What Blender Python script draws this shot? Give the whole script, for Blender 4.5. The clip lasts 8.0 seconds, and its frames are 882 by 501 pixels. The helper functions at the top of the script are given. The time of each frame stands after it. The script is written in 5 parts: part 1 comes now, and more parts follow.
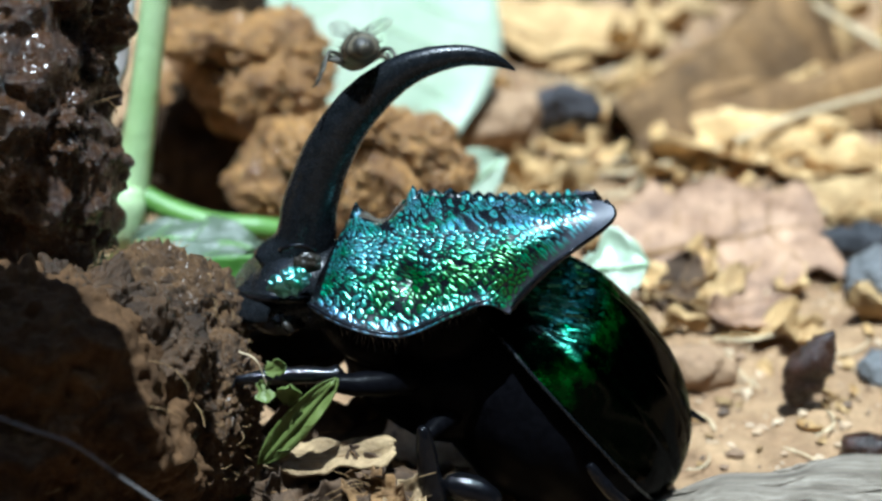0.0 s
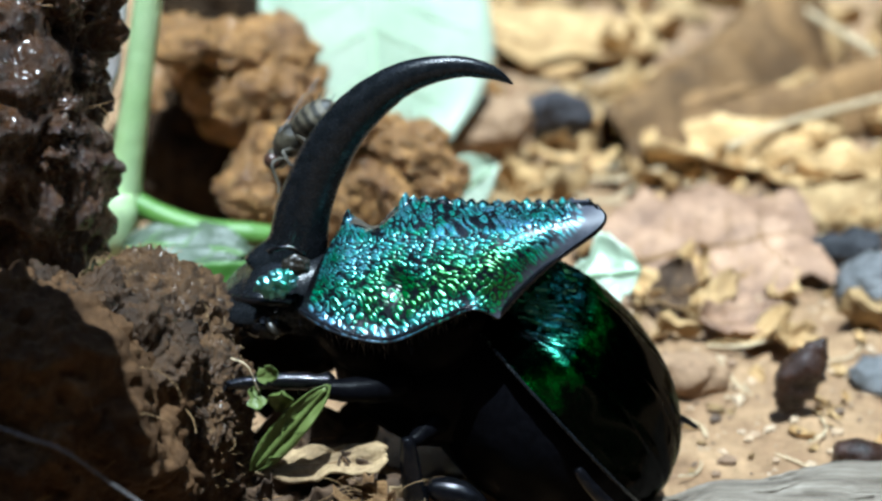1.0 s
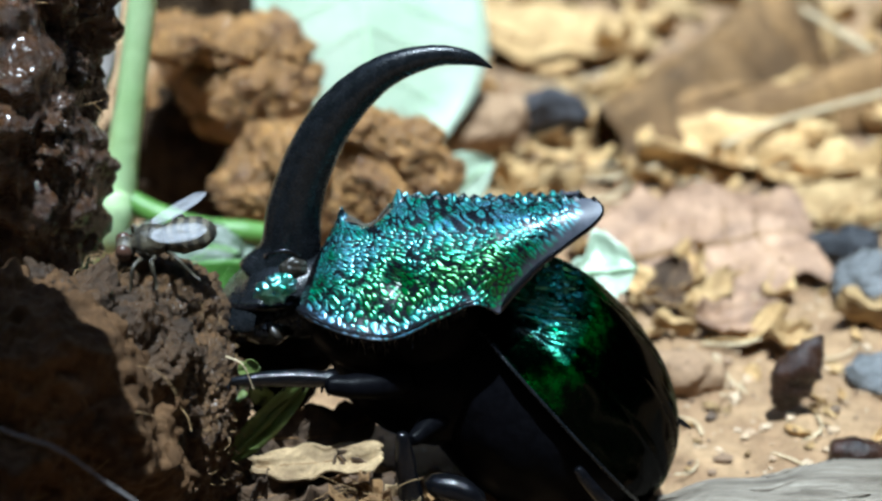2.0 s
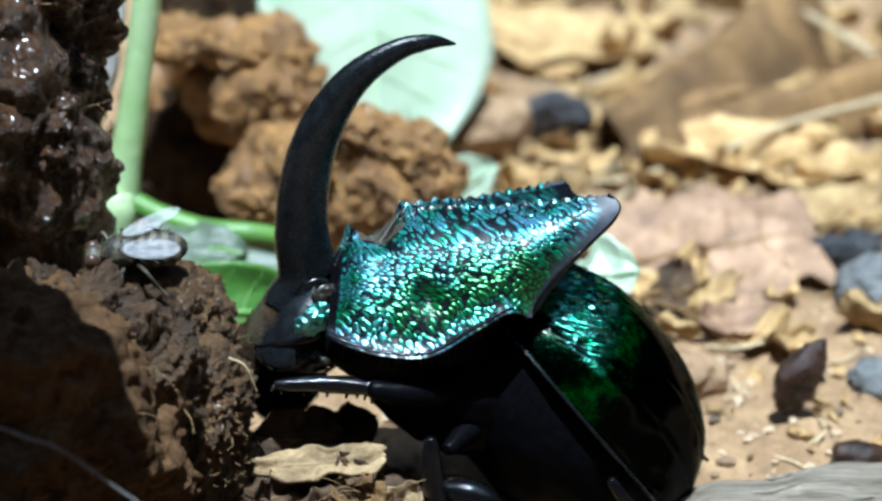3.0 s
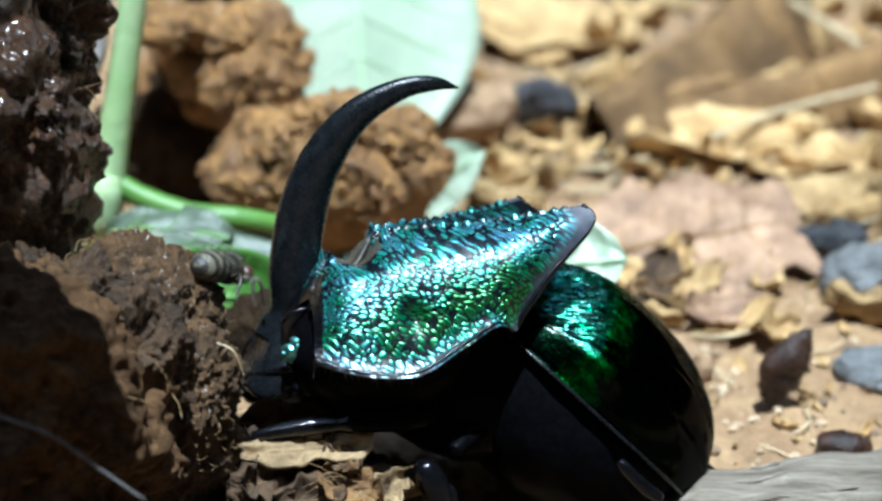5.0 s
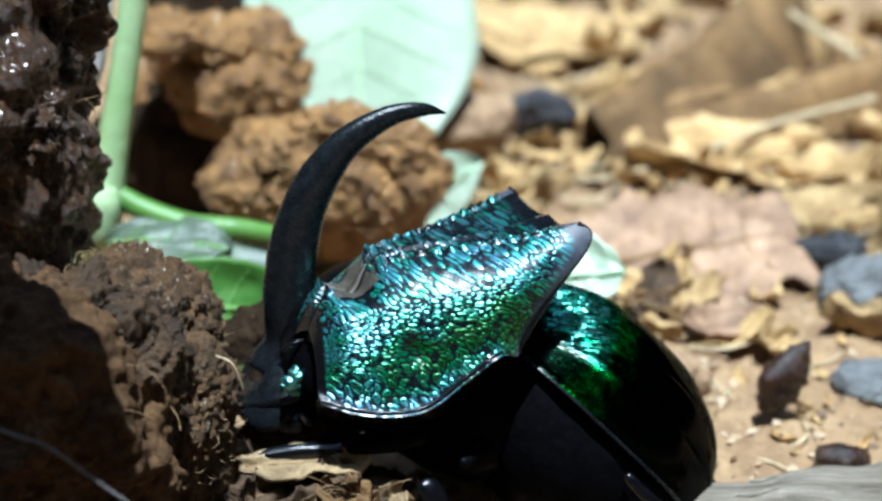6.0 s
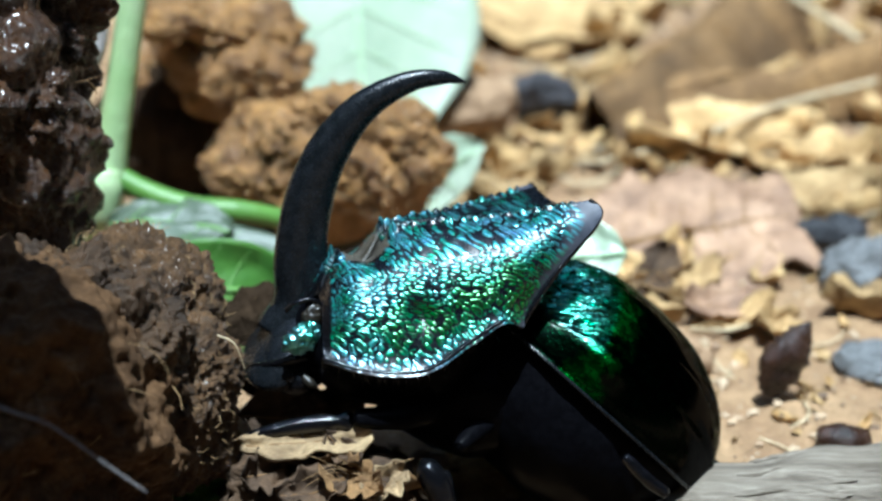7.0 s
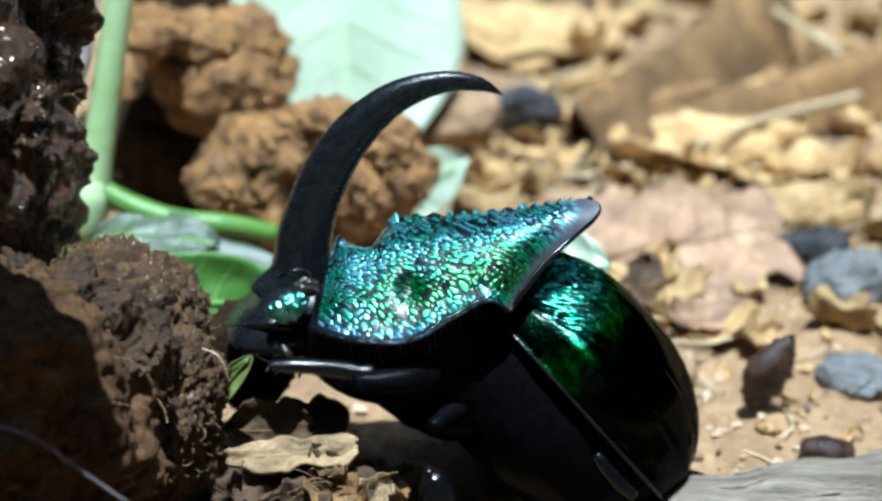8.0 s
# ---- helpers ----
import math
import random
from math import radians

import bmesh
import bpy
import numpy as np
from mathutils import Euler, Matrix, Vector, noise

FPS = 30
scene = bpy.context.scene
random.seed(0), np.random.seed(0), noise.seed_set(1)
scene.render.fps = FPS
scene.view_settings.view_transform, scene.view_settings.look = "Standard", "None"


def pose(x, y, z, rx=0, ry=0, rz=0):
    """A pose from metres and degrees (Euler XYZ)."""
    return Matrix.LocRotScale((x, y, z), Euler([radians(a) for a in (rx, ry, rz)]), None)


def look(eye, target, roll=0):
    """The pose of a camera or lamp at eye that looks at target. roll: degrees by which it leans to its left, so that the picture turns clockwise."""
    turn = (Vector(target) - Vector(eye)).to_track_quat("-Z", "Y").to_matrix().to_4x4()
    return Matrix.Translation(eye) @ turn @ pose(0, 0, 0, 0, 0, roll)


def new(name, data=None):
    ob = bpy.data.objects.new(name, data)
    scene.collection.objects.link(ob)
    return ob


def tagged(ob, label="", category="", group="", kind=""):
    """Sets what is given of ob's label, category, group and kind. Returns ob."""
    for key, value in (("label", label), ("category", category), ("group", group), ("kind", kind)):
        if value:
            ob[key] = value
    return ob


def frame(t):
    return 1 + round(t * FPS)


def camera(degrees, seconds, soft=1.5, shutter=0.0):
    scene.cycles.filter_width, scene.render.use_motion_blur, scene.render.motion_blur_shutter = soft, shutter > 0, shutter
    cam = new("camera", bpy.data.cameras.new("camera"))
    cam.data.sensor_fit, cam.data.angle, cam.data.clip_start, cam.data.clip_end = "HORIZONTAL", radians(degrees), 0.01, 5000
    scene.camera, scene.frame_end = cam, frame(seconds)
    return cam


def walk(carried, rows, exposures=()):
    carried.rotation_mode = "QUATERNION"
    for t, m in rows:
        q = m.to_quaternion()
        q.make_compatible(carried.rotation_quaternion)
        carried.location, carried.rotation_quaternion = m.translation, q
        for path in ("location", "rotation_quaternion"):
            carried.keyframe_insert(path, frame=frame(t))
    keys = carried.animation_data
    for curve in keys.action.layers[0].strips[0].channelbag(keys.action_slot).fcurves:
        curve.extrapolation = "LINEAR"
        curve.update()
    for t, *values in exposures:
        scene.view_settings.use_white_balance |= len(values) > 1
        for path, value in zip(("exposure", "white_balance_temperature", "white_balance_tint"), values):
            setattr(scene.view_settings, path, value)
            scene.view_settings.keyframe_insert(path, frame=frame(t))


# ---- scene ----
# Lengths in the building code are millimetres; MM turns them into metres.
MM = 0.001
GROUND = -4.0

cam = camera(24, 8.0, soft=2.6, shutter=0.5)
walk(cam, [
    (0, look((-0.00000, -0.09500, 0.05600), (-0.00000, 0.00000, 0.01200), 0.000)),
    (0.5, look((-0.00008, -0.09494, 0.05602), (0.00030, 0.00015, 0.01220), 0.145)),
    (1, look((-0.00004, -0.09490, 0.05599), (0.00040, 0.00023, 0.01225), 0.156)),
    (1.5, look((-0.00011, -0.09466, 0.05594), (0.00064, 0.00039, 0.01205), 0.204)),
    (3, look((-0.00008, -0.09474, 0.05582), (0.00046, 0.00042, 0.01216), 0.304)),
    (3.5, look((-0.00020, -0.09480, 0.05589), (0.00042, 0.00009, 0.01164), 0.477)),
    (4, look((-0.00042, -0.09491, 0.05589), (0.00087, -0.00010, 0.01148), 0.763)),
    (4.5, look((-0.00054, -0.09481, 0.05581), (0.00100, -0.00003, 0.01135), 0.979)),
    (6, look((-0.00085, -0.09452, 0.05630), (0.00106, 0.00040, 0.01217), 1.351)),
    (6.5, look((-0.00065, -0.09464, 0.05616), (0.00113, 0.00020, 0.01184), 1.256)),
    (7, look((-0.00078, -0.09482, 0.05590), (0.00101, -0.00012, 0.01129), 1.252)),
    (7.5, look((-0.00080, -0.09491, 0.05593), (0.00141, 0.00000, 0.01178), 1.334)),
    (8, look((-0.00087, -0.09503, 0.05600), (0.00177, -0.00006, 0.01201), 1.430)),
], exposures=[(0, 1.04, 5130, -1), (8, 1.04, 5130, -1)])
cam.data.dof.use_dof = True
cam.data.dof.focus_distance = 0.1035
cam.data.dof.aperture_fstop = 46

# ---- light ----
SUN = Vector((0.02, -0.2, 0.97)).normalized()
world = bpy.data.worlds.new("sky")
scene.world = world
world.use_nodes = True
sky = world.node_tree.nodes.new("ShaderNodeTexSky")
sky.sky_type = "NISHITA"
sky.sun_disc = False
sky.sun_elevation = math.asin(SUN.z)
sky.sun_rotation = math.atan2(SUN.x, SUN.y)
back = world.node_tree.nodes["Background"]
back.inputs["Strength"].default_value = 0.11
world.node_tree.links.new(sky.outputs[0], back.inputs[0])
sun_data = bpy.data.lights.new("sun", "SUN")
sun_data.energy, sun_data.angle, sun_data.color = 4.85, radians(0.5), (1.0, 0.97, 0.92)
sun = new("sun", sun_data)
sun.matrix_world = look(SUN, (0, 0, 0))


# ---- materials ----
def material(name, build):
    m = bpy.data.materials.new(name)
    m.use_nodes = True
    build(m.node_tree, m.node_tree.nodes["Principled BSDF"])
    return m


def node(tree, kind, **values):
    n = tree.nodes.new(kind)
    for key, value in values.items():
        n.inputs[key.replace("_", " ")].default_value = value
    return n


def grain(tree, scale, detail=6.0, rough=0.6, stretch=None):
    """Noise at a size in the object's own space; scale is in lumps a millimetre."""
    coord = tree.nodes.new("ShaderNodeTexCoord")
    n = node(tree, "ShaderNodeTexNoise", Scale=scale / MM, Detail=detail, Roughness=rough)
    out = coord.outputs["Object"]
    if stretch:
        mapping = tree.nodes.new("ShaderNodeMapping")
        mapping.inputs["Scale"].default_value = stretch
        tree.links.new(out, mapping.inputs[0])
        out = mapping.outputs[0]
    tree.links.new(out, n.inputs["Vector"])
    return n.outputs[0]


def ramp(tree, value, stops):
    r = tree.nodes.new("ShaderNodeValToRGB")
    e = r.color_ramp.elements
    while len(e) < len(stops):
        e.new(0.5)
    for el, (at, col) in zip(e, stops):
        el.position, el.color = at, (*col, 1)
    tree.links.new(value, r.inputs[0])
    return r.outputs[0]


def mix(tree, fac, a, b, how="MIX"):
    m = tree.nodes.new("ShaderNodeMix")
    m.data_type, m.blend_type = "RGBA", how
    for sock, v in ((m.inputs[0], fac), (m.inputs[6], a), (m.inputs[7], b)):
        if isinstance(v, (int, float)):
            sock.default_value = v
        elif isinstance(v, tuple):
            sock.default_value = (*v, 1)
        else:
            tree.links.new(v, sock)
    return m.outputs[2]


def relief(tree, bsdf, height, depth, strength=1.0):
    b = tree.nodes.new("ShaderNodeBump")
    b.inputs["Distance"].default_value = depth * MM
    b.inputs["Strength"].default_value = strength
    tree.links.new(height, b.inputs["Height"])
    tree.links.new(b.outputs[0], bsdf.inputs["Normal"])


def piecewise(tree):
    """A value that differs from piece to piece."""
    return tree.nodes.new("ShaderNodeObjectInfo").outputs["Random"]


def earthy(name, dark, light, scale, rough=0.85, depth=0.15, wet=0.0, vary=0.0, fine=6.0, stretch=None, shine=0.4, film=0.0):
    def build(t, b):
        b.inputs["Coat Weight"].default_value = film
        b.inputs["Coat Roughness"].default_value = 0.18
        b.inputs["Specular IOR Level"].default_value = shine
        coarse = grain(t, scale, stretch=stretch)
        col = ramp(t, coarse, [(0.3, dark), (0.7, light)])
        small = grain(t, scale * fine, 8.0, 0.7, stretch)
        col = mix(t, 0.55, col, ramp(t, small, [(0.3, (0.35, 0.33, 0.3)), (0.65, (1.25, 1.25, 1.25))]), "MULTIPLY")
        if vary:
            col = mix(t, 1.0, col, ramp(t, piecewise(t), [(0, (1 - vary, 1 - vary, 1 - vary)), (1, (1 + vary, 1 + vary * 0.95, 1 + vary * 0.85))]), "MULTIPLY")
        t.links.new(col, b.inputs["Base Color"])
        if wet:
            t.links.new(ramp(t, small, [(0.42, (rough,) * 3), (0.62, (rough - wet,) * 3)]), b.inputs["Roughness"])
        else:
            b.inputs["Roughness"].default_value = rough
        relief(t, b, small, depth)
    return material(name, build)


def cuticle(name, colour, rough, metal=0.0, second=None, bump=0.0, scale=3.0, coat=0.0, shine=0.5, tint=None):
    def build(t, b):
        if tint:
            b.inputs["Specular Tint"].default_value = (*tint, 1)
        n = grain(t, scale, 5.0)
        t.links.new(ramp(t, n, [(0.35, colour), (0.68, second or colour)]), b.inputs["Base Color"])
        b.inputs["Metallic"].default_value = metal
        t.links.new(ramp(t, grain(t, scale * 2.5), [(0.3, (rough * 0.8,) * 3), (0.7, (rough * 1.5,) * 3)]), b.inputs["Roughness"])
        b.inputs["Specular IOR Level"].default_value = shine
        b.inputs["Coat Weight"].default_value = coat
        b.inputs["Coat Roughness"].default_value = 0.14
        if bump:
            relief(t, b, grain(t, scale * 3), bump)
    return material(name, build)


def leafy(name, pale, deep, veins=1.0, rough=0.45, through_light=0.25):
    def build(t, b):
        n = grain(t, 0.12, 4.0)
        col = ramp(t, n, [(0.3, deep), (0.7, pale)])
        col = mix(t, 0.5, col, ramp(t, grain(t, 3.0), [(0.3, (0.8, 0.8, 0.8)), (0.7, (1.1, 1.1, 1.1))]), "MULTIPLY")
        t.links.new(col, b.inputs["Base Color"])
        b.inputs["Roughness"].default_value = rough
        b.inputs["Transmission Weight"].default_value = 0.0
        relief(t, b, grain(t, 1.2), 0.08)
        out = t.nodes["Material Output"]
        thin = t.nodes.new("ShaderNodeBsdfTranslucent")
        t.links.new(col, thin.inputs["Color"])
        blend = t.nodes.new("ShaderNodeMixShader")
        blend.inputs[0].default_value = through_light
        t.links.new(b.outputs[0], blend.inputs[1])
        t.links.new(thin.outputs[0], blend.inputs[2])
        t.links.new(blend.outputs[0], out.inputs[0])
    return material(name, build)


M_SOIL = earthy("tan_soil", (0.22, 0.125, 0.062), (0.48, 0.315, 0.165), 0.22, depth=0.5)
M_DUNG = earthy("fibrous_dung", (0.17, 0.072, 0.016), (0.7, 0.38, 0.115), 0.5, 0.65, 0.55, wet=0.45, shine=0.7, film=0.15, fine=9.0)
M_WET_DUNG = earthy("wet_dark_dung", (0.01, 0.0045, 0.0018), (0.115, 0.052, 0.018), 0.35, 0.45, 0.55, wet=0.3, shine=0.5, film=0.4)
M_PAT = earthy("soft_dark_dung", (0.026, 0.0135, 0.006), (0.155, 0.086, 0.039), 0.22, 0.65, 0.3, wet=0.2, shine=0.12, fine=8.0)
M_CRUST = earthy("moist_brown_dung", (0.007, 0.004, 0.002), (0.085, 0.047, 0.021), 0.3, 0.55, 0.25, wet=0.25, shine=0.3)
# Near-black tone stands in for shade in gaps round the clods.
M_SHADE_DUNG = earthy("shade_dark_dung", (0.012, 0.008, 0.005), (0.05, 0.032, 0.018), 0.4, 0.9, 0.3, shine=0.05)
M_CRUMBLY = earthy("crumbly_brown_dung", (0.029, 0.016, 0.0075), (0.235, 0.13, 0.054), 0.9, 0.6, 0.6, wet=0.3, film=0.12, fine=6.0)
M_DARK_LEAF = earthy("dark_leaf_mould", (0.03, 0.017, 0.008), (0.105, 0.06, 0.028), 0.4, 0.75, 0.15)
M_FIBRE = earthy("dung_fibre", (0.16, 0.09, 0.035), (0.36, 0.24, 0.11), 0.8, 0.7, 0.05)
# Browner than the tan leaf: its colour carries the arched leaf's shade.
M_SHADED_LEAF = earthy("brown_dry_leaf", (0.05, 0.027, 0.01), (0.25, 0.14, 0.05), 0.16, 0.75, 0.3)
M_DRY = earthy("dry_leaf", (0.24, 0.14, 0.05), (0.56, 0.39, 0.18), 0.3, 0.75, 0.12, vary=0.3)
# Dark tone and blotches partly carry the shade on curled leaves.
M_TAN_LEAF = earthy("brown_tan_leaf", (0.09, 0.045, 0.015), (0.33, 0.19, 0.07), 0.16, 0.75, 0.3)
M_BEIGE = earthy("beige_dry_leaf", (0.12, 0.075, 0.035), (0.42, 0.3, 0.155), 0.5, 0.7, 0.15)
M_PINK_LEAF = earthy("pinkish_dry_leaf", (0.13, 0.07, 0.04), (0.46, 0.29, 0.175), 0.35, 0.6, 0.12)
M_GREY_WOOD = earthy("weathered_wood", (0.13, 0.1, 0.068), (0.52, 0.445, 0.35), 0.7, 0.8, 0.5, stretch=(0.12, 1.6, 1.6))
M_STONE = earthy("dark_stone", (0.012, 0.012, 0.014), (0.045, 0.045, 0.05), 0.5, 0.6, 0.1)
M_GREY_STONE = earthy("grey_stone", (0.07, 0.07, 0.07), (0.19, 0.19, 0.188), 0.5, 0.7, 0.1)
M_CHAR = earthy("charred_bit", (0.015, 0.014, 0.016), (0.06, 0.055, 0.06), 0.6, 0.6, 0.15)
M_SEED = earthy("brown_seed", (0.008, 0.004, 0.003), (0.045, 0.02, 0.011), 0.7, 0.35, 0.1, wet=0.2)
M_PEBBLE = earthy("tan_pebble", (0.2, 0.12, 0.065), (0.38, 0.25, 0.14), 0.4, 0.8, 0.12)
M_STRAW = earthy("straw", (0.42, 0.32, 0.18), (0.62, 0.52, 0.34), 0.6, 0.55, 0.05, vary=0.2)
M_PALE = earthy("pale_chip", (0.5, 0.45, 0.38), (0.75, 0.7, 0.62), 0.8, 0.7, 0.06)
# For the added ring that blocks low sky light.
M_SKY_BLOCK = earthy("dark_sky_block", (0.008, 0.014, 0.006), (0.04, 0.06, 0.025), 0.015, 0.9, 4.0)
M_STEM = leafy("green_stem", (0.54, 0.66, 0.38), (0.36, 0.54, 0.22), rough=0.28, through_light=0.1)
M_SHOOT = leafy("deep_green_shoot", (0.13, 0.26, 0.045), (0.07, 0.17, 0.025), through_light=0.1)
M_LEAF = leafy("pale_green_leaf", (0.58, 0.64, 0.5), (0.38, 0.48, 0.33), rough=0.24, through_light=0.22)
M_VEIN = leafy("leaf_vein", (0.6, 0.75, 0.5), (0.5, 0.66, 0.42), through_light=0.2)
# Leaf green darkened so that its colour carries the shade.
M_SHADED_GREEN = leafy("shaded_green_leaf", (0.09, 0.12, 0.075), (0.055, 0.08, 0.045), through_light=0.15)
M_FRESH_VEIN = leafy("fresh_leaf_vein", (0.2, 0.36, 0.09), (0.14, 0.28, 0.06), through_light=0.2)
M_FRESH = leafy("fresh_green_leaf", (0.14, 0.28, 0.045), (0.06, 0.17, 0.025), through_light=0.3)
M_OLIVE = leafy("olive_leaf", (0.22, 0.27, 0.075), (0.12, 0.17, 0.04), through_light=0.35)
M_WEB = leafy("grey_papery_skin", (0.5, 0.47, 0.45), (0.38, 0.36, 0.34), through_light=0.3)
M_BLACK = cuticle("black_cuticle", (0.002, 0.002, 0.0025), 0.1, second=(0.004, 0.004, 0.005), bump=0.025, shine=0.5)
M_HORN = cuticle("black_horn", (0.004, 0.005, 0.006), 0.22, second=(0.009, 0.01, 0.012), bump=0.02, scale=2.0, shine=0.3)
M_GREEN = cuticle("metallic_green_cuticle", (0.025, 0.45, 0.2), 0.29, metal=1.0, second=(0.42, 0.7, 0.9), scale=0.6, coat=1.0)


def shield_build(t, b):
    """Metallic granules, green to blue, with groove shade painted black; the smooth rear lobe is bluish black."""
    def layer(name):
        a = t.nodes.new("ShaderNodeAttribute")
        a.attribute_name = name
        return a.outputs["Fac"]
    lit_granule, tint, lobe = layer("lit_granule"), layer("tint"), layer("lobe")
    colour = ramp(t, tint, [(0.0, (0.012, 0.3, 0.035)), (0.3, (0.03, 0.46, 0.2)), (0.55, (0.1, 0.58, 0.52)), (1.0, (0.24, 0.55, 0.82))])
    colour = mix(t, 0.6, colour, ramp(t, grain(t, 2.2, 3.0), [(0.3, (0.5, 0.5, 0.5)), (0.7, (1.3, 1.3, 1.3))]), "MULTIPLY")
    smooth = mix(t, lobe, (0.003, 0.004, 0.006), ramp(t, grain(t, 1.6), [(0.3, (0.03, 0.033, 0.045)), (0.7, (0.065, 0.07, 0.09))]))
    t.links.new(mix(t, lit_granule, smooth, colour), b.inputs["Base Color"])
    t.links.new(lit_granule, b.inputs["Metallic"])
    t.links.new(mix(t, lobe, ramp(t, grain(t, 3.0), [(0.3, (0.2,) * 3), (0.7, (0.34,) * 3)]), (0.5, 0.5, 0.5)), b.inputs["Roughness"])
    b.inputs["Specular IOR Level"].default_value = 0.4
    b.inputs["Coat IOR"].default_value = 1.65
    t.links.new(lit_granule, b.inputs["Coat Weight"])
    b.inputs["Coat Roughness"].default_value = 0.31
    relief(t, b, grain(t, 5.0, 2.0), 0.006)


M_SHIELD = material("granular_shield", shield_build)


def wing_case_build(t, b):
    """Near black, with teal and green highlights painted into the colour on the wrinkled shoulder and flank."""
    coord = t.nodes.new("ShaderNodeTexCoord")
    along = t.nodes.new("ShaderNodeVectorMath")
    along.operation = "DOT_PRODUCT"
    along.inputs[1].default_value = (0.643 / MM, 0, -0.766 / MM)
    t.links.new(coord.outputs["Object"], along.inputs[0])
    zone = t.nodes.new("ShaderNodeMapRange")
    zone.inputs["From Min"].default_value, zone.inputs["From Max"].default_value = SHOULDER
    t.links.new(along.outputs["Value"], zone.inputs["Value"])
    # Green glint and teal sheen are colours laid where sunlight glances off.
    painted_glint = ramp(t, grain(t, 0.45, 5.0), [(0.4, (0.0008, 0.006, 0.002)), (0.6, (0.012, 0.26, 0.02))])
    painted_sheen = ramp(t, grain(t, 0.9, 5.0), [(0.3, (0.015, 0.33, 0.12)), (0.7, (0.2, 0.5, 0.48))])
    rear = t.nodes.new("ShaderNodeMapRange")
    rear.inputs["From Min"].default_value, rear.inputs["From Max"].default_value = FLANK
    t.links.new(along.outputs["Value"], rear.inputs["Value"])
    dark = mix(t, ramp(t, rear.outputs[0], [(0.15, (1, 1, 1)), (0.3, (0, 0, 0)), (0.42, (0, 0, 0)), (0.64, (1, 1, 1))]), painted_glint, (0.0006, 0.004, 0.0015))
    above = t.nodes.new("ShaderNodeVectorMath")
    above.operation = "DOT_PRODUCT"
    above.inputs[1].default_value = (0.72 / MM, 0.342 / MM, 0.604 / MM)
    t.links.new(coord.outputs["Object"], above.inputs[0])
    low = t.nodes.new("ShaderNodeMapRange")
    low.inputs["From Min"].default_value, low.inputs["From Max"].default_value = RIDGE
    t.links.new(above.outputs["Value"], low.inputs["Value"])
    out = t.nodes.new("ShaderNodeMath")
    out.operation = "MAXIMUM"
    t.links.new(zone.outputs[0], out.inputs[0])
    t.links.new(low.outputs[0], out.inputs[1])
    t.links.new(mix(t, out.outputs[0], painted_sheen, dark), b.inputs["Base Color"])
    b.inputs["Metallic"].default_value = 1.0
    b.inputs["Specular Tint"].default_value = (0.03, 0.14, 0.05, 1)
    t.links.new(ramp(t, grain(t, 1.8), [(0.3, (0.18,) * 3), (0.7, (0.34,) * 3)]), b.inputs["Roughness"])
    b.inputs["Coat Weight"].default_value = 0.12
    b.inputs["Coat Roughness"].default_value = 0.14
    relief(t, b, grain(t, 2.6, 3.0), 0.07)


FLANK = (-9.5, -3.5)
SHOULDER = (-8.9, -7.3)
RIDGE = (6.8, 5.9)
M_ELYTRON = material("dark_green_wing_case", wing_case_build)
M_BELLY = cuticle("dull_black_belly", (0.0015, 0.0015, 0.002), 0.3, second=(0.003, 0.003, 0.004), bump=0.01, shine=0.03)
M_HOLLOW = cuticle("dull_brown_cuticle", (0.03, 0.027, 0.022), 0.4, second=(0.07, 0.06, 0.045), bump=0.03)
M_HAIR = cuticle("grey_hair", (0.07, 0.065, 0.065), 0.4, second=(0.13, 0.12, 0.12))
M_EYE = cuticle("brown_eye", (0.008, 0.007, 0.005), 0.35, second=(0.025, 0.02, 0.014))
M_FLY = cuticle("grey_fly_body", (0.012, 0.011, 0.009), 0.4, second=(0.1, 0.085, 0.055), scale=1.8, bump=0.05)
def fly_bands(t, b):
    """Grey dusted rings on a dark hind body."""
    w = node(t, "ShaderNodeTexWave", Scale=0.55 / MM, Distortion=1.5, Detail=2.0)
    w.inputs["Detail Scale"].default_value = 2.0
    coord = t.nodes.new("ShaderNodeTexCoord")
    t.links.new(coord.outputs["Object"], w.inputs["Vector"])
    t.links.new(ramp(t, w.outputs[1], [(0.35, (0.025, 0.022, 0.016)), (0.65, (0.11, 0.095, 0.065))]), b.inputs["Base Color"])
    b.inputs["Roughness"].default_value = 0.5
    relief(t, b, grain(t, 6.0), 0.04)


M_FLY_BANDS = material("banded_fly_body", fly_bands)
M_FLY_EYE = cuticle("brown_fly_eye", (0.04, 0.02, 0.014), 0.3, second=(0.07, 0.035, 0.022))


def wing_material(t, b):
    b.inputs["Base Color"].default_value = (0.6, 0.6, 0.63, 1)
    b.inputs["Roughness"].default_value = 0.2
    clear = t.nodes.new("ShaderNodeBsdfTransparent")
    blend = t.nodes.new("ShaderNodeMixShader")
    t.links.new(ramp(t, grain(t, 1.5, stretch=(0.3, 2, 1)), [(0.35, (0.1,) * 3), (0.6, (0.24,) * 3)]), blend.inputs[0])
    t.links.new(clear.outputs[0], blend.inputs[1])
    t.links.new(b.outputs[0], blend.inputs[2])
    t.links.new(blend.outputs[0], t.nodes["Material Output"].inputs[0])


M_WING = material("clear_fly_wing", wing_material)


